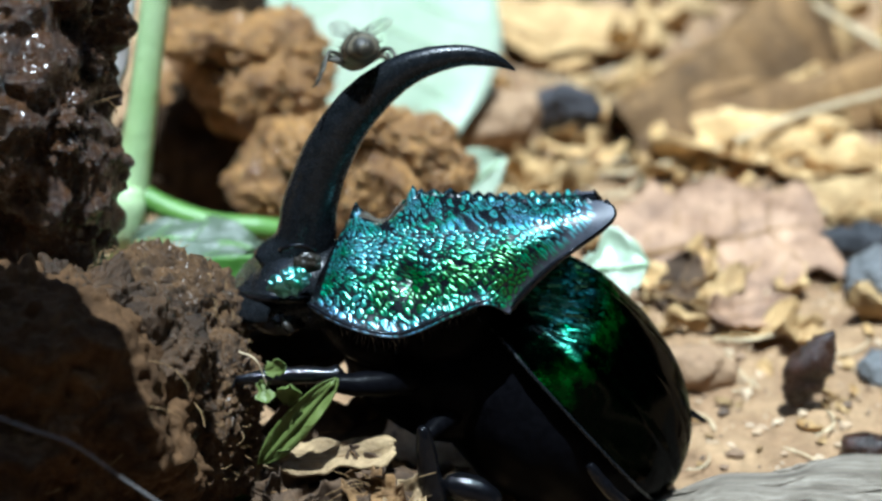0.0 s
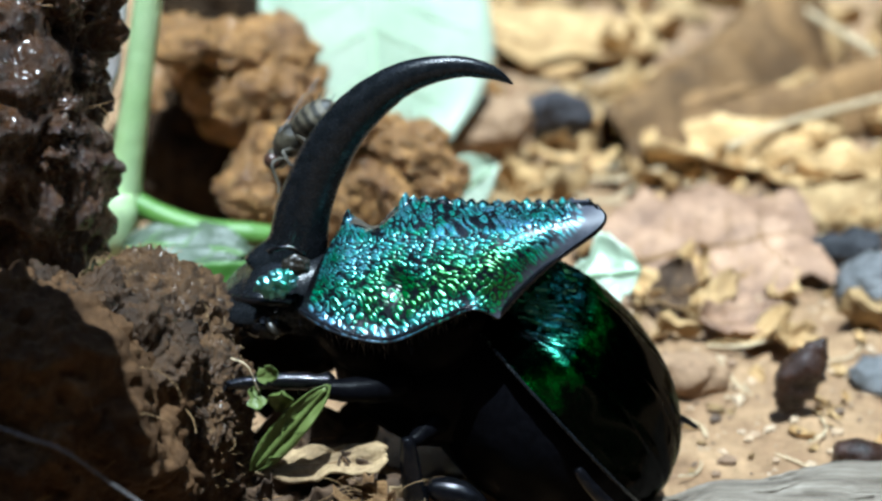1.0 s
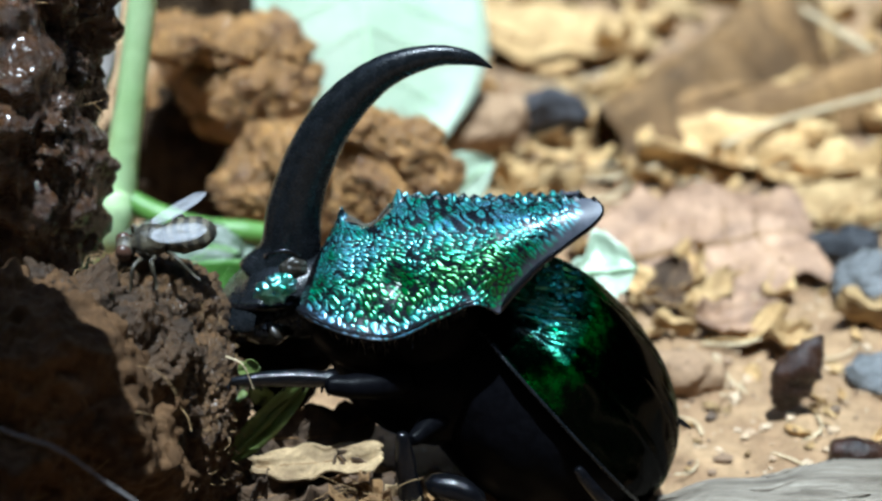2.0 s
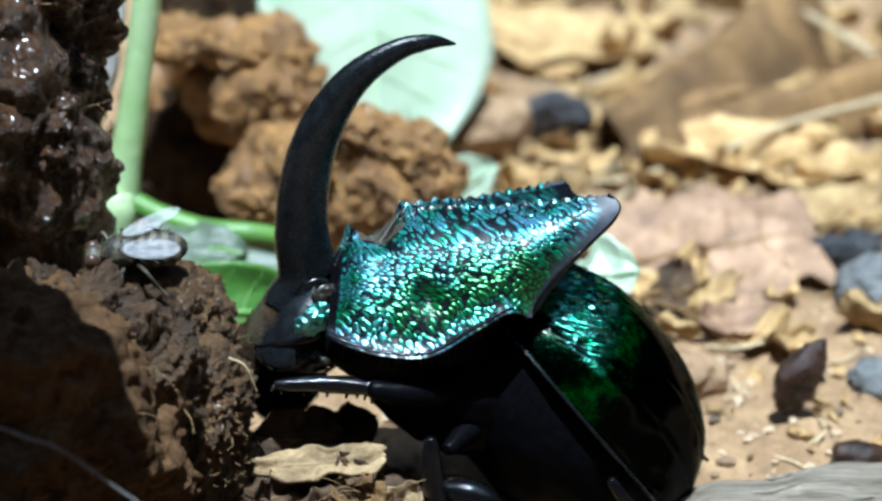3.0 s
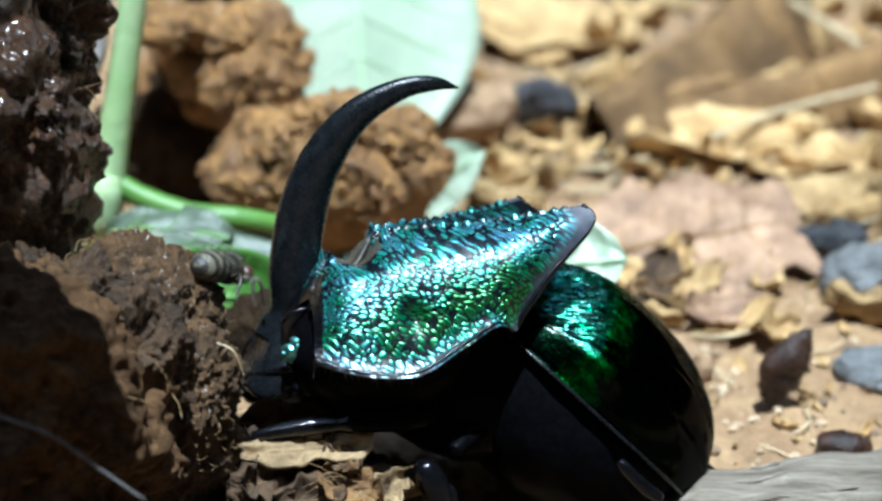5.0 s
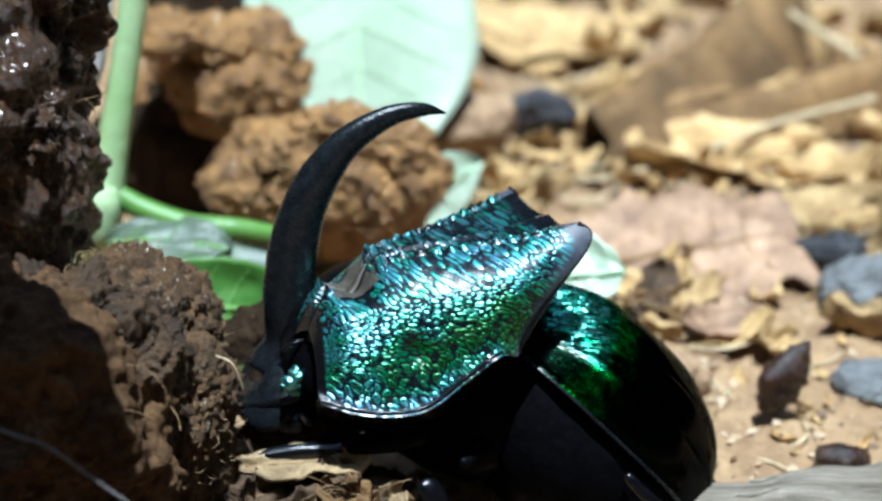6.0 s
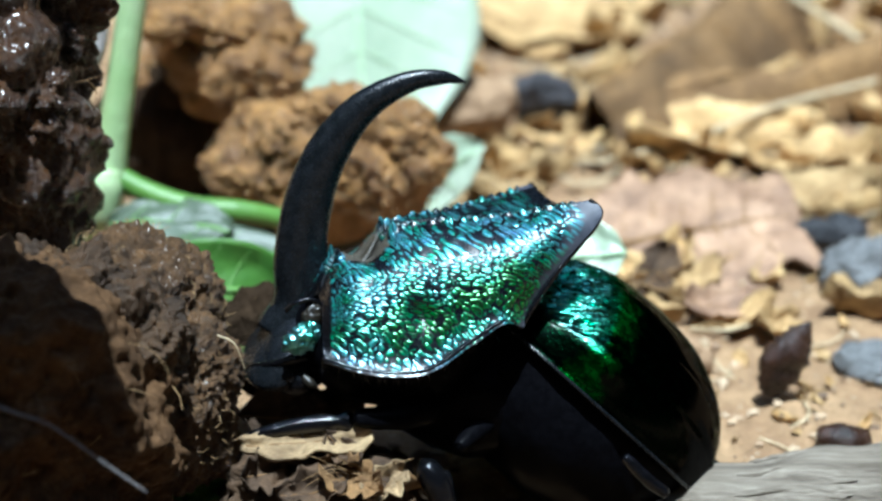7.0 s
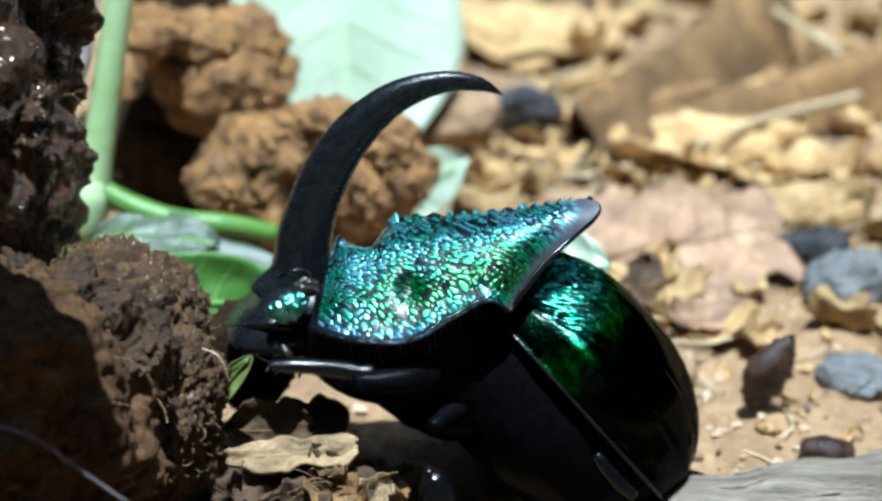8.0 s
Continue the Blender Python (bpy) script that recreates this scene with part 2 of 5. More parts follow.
# ---- shapes (millimetres) ----
def part(name, bm, mat, parent=None, label="", pivot=(0, 0, 0), smooth=True):
    """One mesh object out of bm, whose points are in the space of the parent; pivot is its own origin there."""
    mesh = bpy.data.meshes.new(name)
    bmesh.ops.translate(bm, vec=[-c for c in pivot], verts=bm.verts)
    bmesh.ops.scale(bm, vec=(MM, MM, MM), verts=bm.verts)
    bm.normal_update()
    bm.to_mesh(mesh)
    bm.free()
    for m in (mat if isinstance(mat, (list, tuple)) else [mat]):
        mesh.materials.append(m)
    if smooth:
        mesh.polygons.foreach_set("use_smooth", [True] * len(mesh.polygons))
    ob = new(name, mesh)
    ob.location = [c * MM for c in pivot]
    if parent:
        ob.parent = parent
    if label:
        tagged(ob, label)
    return ob


def thing(name, at, label, category, group=""):
    ob = new(name)
    ob.empty_display_size = 0.002
    ob.location = [c * MM for c in at]
    return tagged(ob, label, category, group)


def spline(points, n):
    """n points and widths along a smooth line through rows of numbers."""
    p = np.array(points, float)
    k = np.linspace(0, len(p) - 1, n)
    i = np.clip(k.astype(int), 0, len(p) - 2)
    f = (k - i)[:, None]
    pad = np.vstack([2 * p[0] - p[1], p, 2 * p[-1] - p[-2]])
    a, b, c, d = pad[i], pad[i + 1], pad[i + 2], pad[i + 3]
    return 0.5 * (2 * b + (c - a) * f + (2 * a - 5 * b + 4 * c - d) * f**2 + (3 * b - a - 3 * c + d) * f**3)


def table(s, rows):
    """Smooth values at s from rows of (s, numbers)."""
    r = np.array(rows, float)
    out = []
    for c in range(1, r.shape[1]):
        slope = np.gradient(r[:, c], r[:, 0])
        i = np.clip(np.searchsorted(r[:, 0], s, side="right") - 1, 0, len(r) - 2)
        h = r[i + 1, 0] - r[i, 0]
        f = (s - r[i, 0]) / h
        out.append((2 * f**3 - 3 * f**2 + 1) * r[i, c] + (f**3 - 2 * f**2 + f) * h * slope[i] + (3 * f**2 - 2 * f**3) * r[i + 1, c] + (f**3 - f**2) * h * slope[i + 1])
    return np.array(out).T


def grid_faces(bm, verts, nu, nv, closed=False, mat=None):
    for i in range(nu - 1):
        for j in range(nv if closed else nv - 1):
            k = (j + 1) % nv
            f = bm.faces.new((verts[i * nv + j], verts[i * nv + k], verts[(i + 1) * nv + k], verts[(i + 1) * nv + j]))
            if mat:
                f.material_index = mat(i, j)


def tube(points, n=24, sides=10, flat=1.0, bm=None, rough=0.0, seed=0.0):
    """A tapered tube along rows of (x, y, z, radius); flat squeezes it sideways."""
    fresh = bm is None
    bm = bm or bmesh.new()
    line = spline(points, n)
    verts = []
    for i in range(n):
        p, r = Vector(line[i, :3]), max(line[i, 3], 0.003)
        ahead = Vector(line[min(i + 1, n - 1), :3] - line[max(i - 1, 0), :3]).normalized()
        side = ahead.cross(Vector((0, 1, 0)))
        if side.length < 0.2:
            side = ahead.cross(Vector((0, 0, 1)))
        side.normalize()
        up = ahead.cross(side)
        for j in range(sides):
            a = 2 * math.pi * j / sides
            q = p + side * (r * math.cos(a)) + up * (r * flat * math.sin(a))
            if rough:
                q += (q - p) * rough * noise.noise(q * (0.8 / max(r, 0.2)) + Vector((seed, 0, 0)))
            verts.append(bm.verts.new(q))
    grid_faces(bm, verts, n, sides, closed=True)
    bm.faces.new(verts[:sides])
    bm.faces.new(verts[-sides:][::-1])
    if fresh:
        bmesh.ops.recalc_face_normals(bm, faces=bm.faces)
    return bm


def ball(at, semi, turn=(0, 0, 0), detail=4, bm=None, rough=(), flat_below=None):
    """An ellipsoid with optional noise: rough holds (size in mm, height in mm, seed) layers."""
    bm = bm or bmesh.new()
    made = bmesh.ops.create_icosphere(bm, subdivisions=detail, radius=1)["verts"]
    m = pose(0, 0, 0, *turn).to_3x3()
    for v in made:
        n = v.co.normalized()
        p = Vector([c * s for c, s in zip(v.co, semi)])
        for size, high, seed in rough:
            at_noise = p / abs(size) + Vector((seed, seed * 2, 0))
            if size < 0:  # rounded grains with crevices between them
                p += n * high * (0.45 - noise.voronoi(at_noise)[0][0])
            else:
                p += n * high * noise.fractal(at_noise, 0.8, 2.2, 4)
        p = m @ p
        if flat_below is not None:
            p.z = max(p.z, flat_below)
        v.co = p + Vector(at)
    return bm


def flake(length, width, seed, curl=0.3, fold=0.2, thick=0.12, ragged=0.25, nu=18, nv=12, wave=0.3, ends=0.6):
    """A leaf or a torn piece of one, lying along x: bent, ragged at its edge, with real thickness."""
    bm = bmesh.new()
    layers = []
    for side in (1, -1):
        vs = []
        for i in range(nu):
            u = i / (nu - 1) * 2 - 1
            half = width / 2 * max(0.04, 1 - abs(u) ** 2.4) ** ends
            half *= 1 + ragged * noise.noise((u * 3.1, seed * 7.3, 0))
            for j in range(nv):
                v = j / (nv - 1) * 2 - 1
                x = u * length / 2 * (1 + 0.12 * ragged * noise.noise((v * 2.5, seed * 3.7, 4)))
                y = v * half * (1 + 0.3 * ragged * noise.noise((u * 7, v, seed)))
                z = curl * v * v * width / 2 + fold * u * u * length / 2
                z += wave * noise.noise((u * 1.7 + seed, v * 1.7, seed * 1.3)) + 0.3 * wave * noise.noise((u * 5 + seed, v * 5, seed))
                vs.append(bm.verts.new((x, y, z + side * thick / 2)))
        layers.append(vs)
    top, bottom = layers
    grid_faces(bm, top, nu, nv)
    grid_faces(bm, bottom, nu, nv)
    edge = [i * nv for i in range(nu)] + [(nu - 1) * nv + j for j in range(1, nv)] + [i * nv + nv - 1 for i in range(nu - 2, -1, -1)] + [j for j in range(nv - 2, 0, -1)]
    for a, b in zip(edge, edge[1:] + edge[:1]):
        bm.faces.new((top[a], top[b], bottom[b], bottom[a]))
    bmesh.ops.recalc_face_normals(bm, faces=bm.faces)
    return bm


def moved(bm, m):
    """bm turned and shifted by a pose given in millimetres and degrees."""
    bmesh.ops.transform(bm, matrix=pose(*m), verts=bm.verts)
    return bm


def on_ground(x, y):
    """Height of the soil, in mm."""
    p = Vector((x, y, 0))
    near = 0.6 * noise.noise(p / 9) + 0.45 * noise.noise(p / 3.2) + 0.38 * noise.noise(p / 1.5)
    far = 4.0 * noise.noise(p / 60 + Vector((3, 1, 0))) * min(1, max(0, (y - 40) / 60))
    # Lowers the soil to clear a beetle placed to fit the camera's view.
    fit_hollow = 1.3 * math.exp(-((x - 9) ** 2 + (y - 3) ** 2) / 50)
    return GROUND + near + max(0, far) - fit_hollow


# ---- ground ----
def ground():
    bm = bmesh.new()
    mid_x, mid_y = np.arange(-60, 60.1, 0.75), np.arange(-30, 115.1, 0.75)
    out = np.geomspace(1.0, 60000, 30)
    xs = np.concatenate([-60 - out[::-1], mid_x, 60 + out])
    ys = np.concatenate([-30 - out[::-1], mid_y, 115 + out])
    verts = [bm.verts.new((x, y, on_ground(x, y))) for x in xs for y in ys]
    grid_faces(bm, verts, len(xs), len(ys))
    bmesh.ops.recalc_face_normals(bm, faces=bm.faces)
    ob = part("ground", bm, M_SOIL)
    tagged(ob, "dry tan forest soil strewn with crumbled leaves", "ground", kind="structure")


ground()


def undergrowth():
    """An unseen dark ring added round the place to block sky light, open overhead."""
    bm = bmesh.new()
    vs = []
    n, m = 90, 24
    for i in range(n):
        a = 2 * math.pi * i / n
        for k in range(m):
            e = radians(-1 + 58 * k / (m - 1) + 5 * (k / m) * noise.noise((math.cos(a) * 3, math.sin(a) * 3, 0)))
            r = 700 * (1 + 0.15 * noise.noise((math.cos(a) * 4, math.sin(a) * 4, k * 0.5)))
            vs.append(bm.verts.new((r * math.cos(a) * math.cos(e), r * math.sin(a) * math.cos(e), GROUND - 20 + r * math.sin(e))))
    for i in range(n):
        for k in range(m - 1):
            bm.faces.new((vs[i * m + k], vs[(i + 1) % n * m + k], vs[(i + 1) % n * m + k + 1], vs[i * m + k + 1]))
    tagged(part("backdrop", bm, M_SKY_BLOCK), "unseen dark ring added to block sky light", "undergrowth", kind="structure")


undergrowth()


def single(name, bm, mat, label, category, group="", smooth=True):
    """A thing that is one mesh; its origin goes to the middle of its base."""
    lo = [min(v.co[k] for v in bm.verts) for k in range(3)]
    hi = [max(v.co[k] for v in bm.verts) for k in range(3)]
    return tagged(part(name, bm, mat, pivot=((lo[0] + hi[0]) / 2, (lo[1] + hi[1]) / 2, lo[2]), smooth=smooth), label, category, group)


# ---- dung ----
def fibres(bm_centre, semi, count, seed, length=(0.5, 1.5), radius=0.05, bm=None):
    bm = bm or bmesh.new()
    rnd = random.Random(seed)
    for _ in range(count):
        d = Vector((rnd.gauss(0, 1), rnd.gauss(0, 1), rnd.gauss(0, 1))).normalized()
        p = Vector([c + s * k for c, s, k in zip(bm_centre, semi, d)])
        e = Vector((rnd.gauss(0, 1), rnd.gauss(0, 1), rnd.gauss(0, 1))).normalized()
        e = (e - d * e.dot(d) * 0.6).normalized() * rnd.uniform(*length)
        mid = p + e * 0.5 + d * rnd.uniform(0, 0.25)
        tube([(*(p - d * 0.1), radius), (*mid, radius * 0.9), (*(p + e), radius * 0.4)], 5, 5, bm=bm)
    return bm


def dung(name, at, semi, turn, mat, label, rough, fibre_count, seed, detail=6, lobes=()):
    root = thing(name, (at[0], at[1], GROUND), label, "dung")
    low = GROUND
    bm = ball((0, 0, at[2] - low), semi, turn, detail, rough=rough)
    part("clod", bm, mat, root)
    for place, s, *other in lobes:
        bm = ball((place[0] - at[0], place[1] - at[1], place[2] - low), s, (0, 0, 30), detail, rough=[(4, 0.9, seed), (2.2, 1.1, seed + 1), (0.9, 0.25, seed + 2)] if other else [(4, 0.9, seed), (-1.3, 0.4, seed + 1), (-0.5, 0.5, seed + 2), (0.25, 0.15, seed)])
        if other:
            part("moist_lobe", bm, other[0], root, "moist brown lobe with a soft skin")
            continue
        lobe = part("crumbly_lobe", bm, M_CRUMBLY, root, "crumbly brown drier lobe with glistening grains")
        chaff = fibres((place[0] - at[0], place[1] - at[1], place[2] - low), [k * 1.03 for k in s], 320, seed + 7, (0.3, 0.9), 0.022)
        tagged(part("chewed_fibre", chaff, M_FIBRE, lobe, "pale chewed fibres in dung"), kind="stuff")
    f = part("plant_fibre", fibres((0, 0, at[2] - low), [s * 1.02 for s in semi], fibre_count, seed), M_FIBRE, root, "pale chewed plant fibres stuck in dung")
    tagged(f, kind="stuff")
    if mat is M_WET_DUNG or mat is M_PAT:
        rnd = random.Random(seed + 50)
        for _ in range(12):
            d = Vector((rnd.uniform(-0.6, 1), -rnd.random(), rnd.uniform(0, 1))).normalized()
            p = Vector((d.x * semi[0], d.y * semi[1], at[2] - low + d.z * semi[2]))
            e = Vector((rnd.gauss(0, 1), rnd.gauss(0, 0.5), rnd.gauss(0, 1))).normalized() * rnd.uniform(1.5, 3.5)
            part("grass_hair", tube([(*(p - d * 0.4), 0.02), (*(p + e * 0.5 + d * 0.8), 0.018), (*(p + e + d * 0.5), 0.014), (*(p + e * 1.2 - d * 0.3), 0.01)], 14, 5), M_FIBRE, root)
    return root


dung("dung_pat", (-20.61, -7.00, 4.48), (9.0, 7.5, 9.4), (0, 0, 15), M_PAT, "large dark wet dung pat on the soil", [(7, 1.4, 1), (3.2, 1.3, 2), (1.4, 0.2, 3), (0.5, 0.1, 4)], 22, 1, detail=7,
     lobes=[((-14.9, 0.50, 5.9), (4.9, 4.0, 5.9)), ((-12.3, -1.50, 3.59), (3.0, 3.5, 5.0)), ((-14.47, -5.50, 7.79), (3.0, 2.6, 4.0), M_CRUST), ((-17.29, -5.00, 11.01), (2.6, 2.4, 2.3), M_CRUST)])
dung("dung_heap", (-23.3, 8.00, 15.0), (6.2, 5.2, 16), (0, 0, 0), M_WET_DUNG, "tall dark brown wet dung heap", [(8, 1.3, 5), (3.4, 0.8, 6), (-2.2, 0.7, 9), (1.2, 0.3, 7)], 25, 2, detail=7,
     lobes=[((-20.3, 8.5, 21.5), (3.7, 3.2, 6.5), M_WET_DUNG), ((-20.5, 5.0, 17.0), (2.6, 2.4, 3.2), M_WET_DUNG)])
# Three dark lumps fill shaded gaps; their colour carries the shade.
dung("shade_lump", (-18.34, 82.99, -2.00), (7, 5, 5), (0, 0, 0), M_SHADE_DUNG, "dark lump standing in for shade behind a clod", [(5, 1.0, 35), (1.8, 0.4, 36)], 10, 14, detail=5)
dung("shade_lump", (-8.86, 7.00, 2.33), (3.2, 2.0, 3.2), (0, 0, 0), M_SHADE_DUNG, "dark lump standing in for shade before the beetle", [(3, 0.8, 45), (1.2, 0.3, 46)], 10, 15, detail=5)
dung("shade_lump", (-16.97, 43.00, -1.44), (6.2, 3.4, 7.0), (0, 0, 0), M_SHADE_DUNG, "dark lump standing in for shade under a clod", [(5, 1.0, 28), (1.8, 0.4, 29)], 20, 13)


def clod(label, seed, core, lumps, count):
    """A clod of several lumps pressed together, rough with grains and chewed fibres."""
    at, semi = core
    root = thing("dung_clod", (at[0], at[1], GROUND), label, "dung", "dung clods")
    off = Vector((at[0], at[1], GROUND))
    part("clod_core", ball(Vector(at) - off, semi, (0, 10, 0), 6, rough=[(4, 1.4, seed), (-1.8, 0.3, seed + 1), (1.0, 0.3, seed + 3), (0.4, 0.2, seed + 2)]), M_DUNG, root)
    for k, (p, r) in enumerate(lumps):
        q = Vector(p) - off
        one = part("lump", ball(q, r, (0, 20 * k, 35 * k), 6, rough=[(2.6, 0.8, seed + k), (-1.1, 0.15, seed + k + 3), (0.9, 0.25, seed + k + 5), (0.34, 0.24, seed)]), M_DUNG, root)
        tagged(part("chewed_fibre", fibres(q, [v * 1.05 for v in r], count, seed + k, (0.3, 1.1), 0.03), M_FIBRE, one, "pale chewed plant fibres"), kind="stuff")
    return root


clod("crumbly orange-brown dung clod with an overhanging crust", 8, ((-13.68, 43.00, 5.01), (4.6, 4.0, 4.0)), [
    ((-17.02, 38.00, 10.56), (2.3, 3.0, 1.5)), ((-13.84, 40.00, 9.07), (2.9, 3.0, 1.9)), ((-11.04, 41.00, 8.43), (2.4, 3.0, 2.2)), ((-14.81, 39.00, 6.90), (1.7, 2.0, 2.3)),
    ((-12.25, 38.00, 6.25), (2.5, 2.6, 1.5)), ((-9.88, 40.00, 6.12), (2.4, 3.0, 2.6)), ((-18.38, 44.00, 4.64), (1.8, 2.0, 3.6))], 130)
clod("crumbly rust-brown dung clod with fibres", 11, ((-5.98, 33.00, 2.11), (6.8, 4.8, 4.6)), [
    ((-11.19, 30.00, 2.97), (2.6, 3.0, 2.4)), ((-8.19, 30.00, 5.15), (2.6, 3.0, 2.0)), ((-5.29, 31.00, 5.93), (3.0, 3.2, 1.9)), ((-1.99, 31.00, 5.14), (2.6, 3.2, 2.2)), ((-0.52, 31.00, 2.75), (2.2, 3.0, 2.4)),
    ((-8.20, 29.00, 2.40), (2.4, 2.4, 2.0)), ((-3.44, 29.00, 2.40), (3.0, 2.6, 2.2))], 130)


# ---- plants ----
def plant():
    root = thing("green_plant", (-21.13, 32.28, -4.00), "soft green seedling with a jointed stem and pale broad leaves", "plant")
    o = root.location / MM

    def near(*rows):
        return [(x - o.x, y - o.y, z - o.z, r) for x, y, z, r in rows]

    stem = part("stem", tube(near(*STEM), 40, 14), M_STEM, root)
    part("node", tube(near((-20.0, 24.2, 1.4, 1.05), (-19.9, 24.2, 2.4, 1.25), (-19.75, 24.3, 4.0, 1.3), (-19.6, 24.6, 5.0, 1.0)), 16, 14, rough=0.08), M_STEM, root, "swollen pale green stem joint")
    part("side_shoot", tube(near(*SHOOT), 24, 12), M_SHOOT, root)


STEM = [(-20.21, 25.00, -0.57, 1.15), (-19.77, 25.00, 2.97, 1.3), (-19.18, 25.30, 6.30, 1.05), (-18.34, 26.00, 11.29, 0.92), (-17.34, 27.00, 17.50, 0.88), (-16.42, 28.00, 23.89, 0.85)]
SHOOT = [(-18.91, 25.00, 4.32, 0.7), (-17.12, 24.50, 3.50, 0.72), (-14.28, 24.00, 2.72, 0.72), (-11.11, 24.00, 2.44, 0.7), (-8.01, 25.00, 1.41, 0.6)]
plant()


def facing(axis, normal):
    """Euler degrees that lay x along axis and z as near to normal as may be."""
    x = Vector(axis).normalized()
    y = Vector(normal).cross(x).normalized()
    m = Matrix((x, y, x.cross(y))).transposed()
    return [math.degrees(a) for a in m.to_euler()]


def broad_leaf(at, length, width, turn, seed, label, mat=M_LEAF, curl=0.25, fold=-0.1, veins=4, rows=26, ragged=0.08, ends=0.6):
    """A green leaf lying along its own x, with a midrib and side veins."""
    root = thing("green_leaf", at, label, "leaf", "green leaves")
    root.rotation_euler = [radians(a) for a in turn]
    part("blade", flake(length, width, seed, curl, fold, 0.2, ragged, rows, 18, 0.35, ends), mat, root)

    def height(u, v):
        return curl * v * v * width / 2 + fold * u * u * length / 2 + 0.35 * noise.noise((u * 1.7 + seed, v * 1.7, seed * 1.3)) + 0.1 * noise.noise((u * 5 + seed, v * 5, seed)) + 0.1
    rib = [(u * length / 2, 0, height(u, 0) + 0.02, 0.2 * (1.1 - abs(u) * 0.5)) for u in np.linspace(-0.95, 0.95, 8)]
    vein = M_VEIN if mat is M_LEAF else M_OLIVE if mat is M_OLIVE else M_FRESH_VEIN
    part("midrib", tube(rib, 24, 6), vein, root)
    for k in range(veins):
        for side in (-1, 1):
            u0 = -0.7 + 1.2 * k / max(1, veins)
            line = []
            for f in (0, 0.3, 0.6, 0.85):
                u, v = u0 + 0.35 * f, side * f
                half = width / 2 * max(0.04, 1 - abs(u) ** 2.4) ** ends
                line.append((u * length / 2, v * half, height(u, v) + 0.02, 0.06 * (1.2 - f)))
            part("side_vein", tube(line, 10, 5), vein, root)
    return root


broad_leaf((-4.68, 52.00, 6.79), 26, 17.5, facing((0.10, -0.5, -0.75), (0.25, -0.45, 0.8)), 1.0, "broad pale green leaf standing upright in sunlight", curl=0.2, ends=1.05, veins=5)
broad_leaf((1.98, 37.00, -0.42), 7, 4.6, facing((0.55, -0.2, 0.6), (-0.1, -0.6, 0.7)), 2.0, "pale green leaf half hidden behind dung", veins=2)
broad_leaf((-13.24, 20.00, 1.79), 12, 4.0, (8, 5, 5), 3.0, "green leaf toned down for shade, flat on the soil", mat=M_SHADED_GREEN, veins=3)
broad_leaf((-15.32, 22.00, 2.31), 8, 4.0, (20, 0, -8), 3.6, "green leaf toned down for shade, under a stem", mat=M_SHADED_GREEN, veins=2)
broad_leaf((-11.68, 14.00, 1.88), 9, 6, (60, 10, 20), 4.0, "bright green leaf behind the dung pat", mat=M_FRESH, veins=3)
broad_leaf((10.37, 18.00, 2.51), 4.4, 3.4, facing((0.95, -0.1, 0.15), (-0.1, -0.7, 0.7)), 5.0, "small torn pale green leaf on the soil", veins=0, ragged=0.7)
pulled_leaf = broad_leaf((-7.15, -5.00, 4.85), 6.2, 1.5, facing((0.62, 0, 0.78), (0.1, -0.8, 0.6)), 6.0, "narrow olive green leaf under the beetle", mat=M_OLIVE, veins=2)
for where, size, turn, seed in (((1.2, 1.3, 0.5), 1.5, (20, -30, 20), 72), ((0.3, 2.2, 0.6), 1.2, (30, 20, 60), 71), ((1.7, 2.6, 0.6), 1.1, (10, 20, -30), 73)):
    part("torn_scrap", moved(flake(size, size * 0.75, seed, 0.4, 0.2, 0.08, 0.6, 12, 9, 0.15), (*where, *turn)), M_OLIVE, pulled_leaf, "small torn scrap of green leaf")
broad_leaf((-11.85, -1.00, -1.78), 5, 3, (30, 5, 0), 7.0, "small bright green leaf beside the dung", mat=M_FRESH, veins=2)

def unseen_shade_leaf():
    """An unseen taller seedling, added so that its leaf keeps the sun off most of the pat."""
    root = thing("green_plant", (-50.0, -18.0, GROUND), "unseen seedling added to shade the dung pat", "plant")
    part("stem", tube([(0, 0, -1, 1.1), (1, 0, 18, 1.0), (5, 0, 32, 0.8), (11, 0.3, 39, 0.6), (18, 0.5, 41, 0.4)], 40, 12), M_STEM, root)
    part("blade", moved(flake(22, 15, 12.0, 0.1, -0.08, 0.2, 0.7, 40, 20, 0.5, 0.7), (27.0, -1.5, 41, -4, 2, 3)), M_FRESH, root, "unseen leaf blade added to block sun")
    part("midrib", moved(tube([(-10, 0, -0.9, 0.3), (0, 0, -0.2, 0.25), (9.5, 0, -0.9, 0.1)], 20, 8), (27.0, -1.5, 41, -4, 2, 3)), M_FRESH_VEIN, root)


unseen_shade_leaf()

# ---- single finds on the soil ----
single("papery_skin", moved(flake(9, 3.0, 11, 0.5, 0.1, 0.08, 0.5), (-19.5, 26.50, 12.60, 5, -75, 20)), M_WEB, "grey papery dead leaf skin beside a stem", "dead leaf")
single("hair", tube([(-19.91, -17.00, 12.34, 0.09), (-17.58, -17.00, 11.31, 0.09), (-15.93, -17.00, 10.61, 0.08), (-14.08, -17.00, 9.06, 0.08), (-11.97, -17.00, 7.33, 0.08)], 30, 6), M_HAIR, "pale grey hair across the dung pat", "hair")
WOOD = [(8.85, -1.32, -4.20, 2.0), (15.52, -0.52, -4.00, 2.5), (21.09, 0.45, -3.80, 2.9), (28.01, 1.67, -3.60, 3.0), (37.79, 3.73, -3.60, 3.2)]


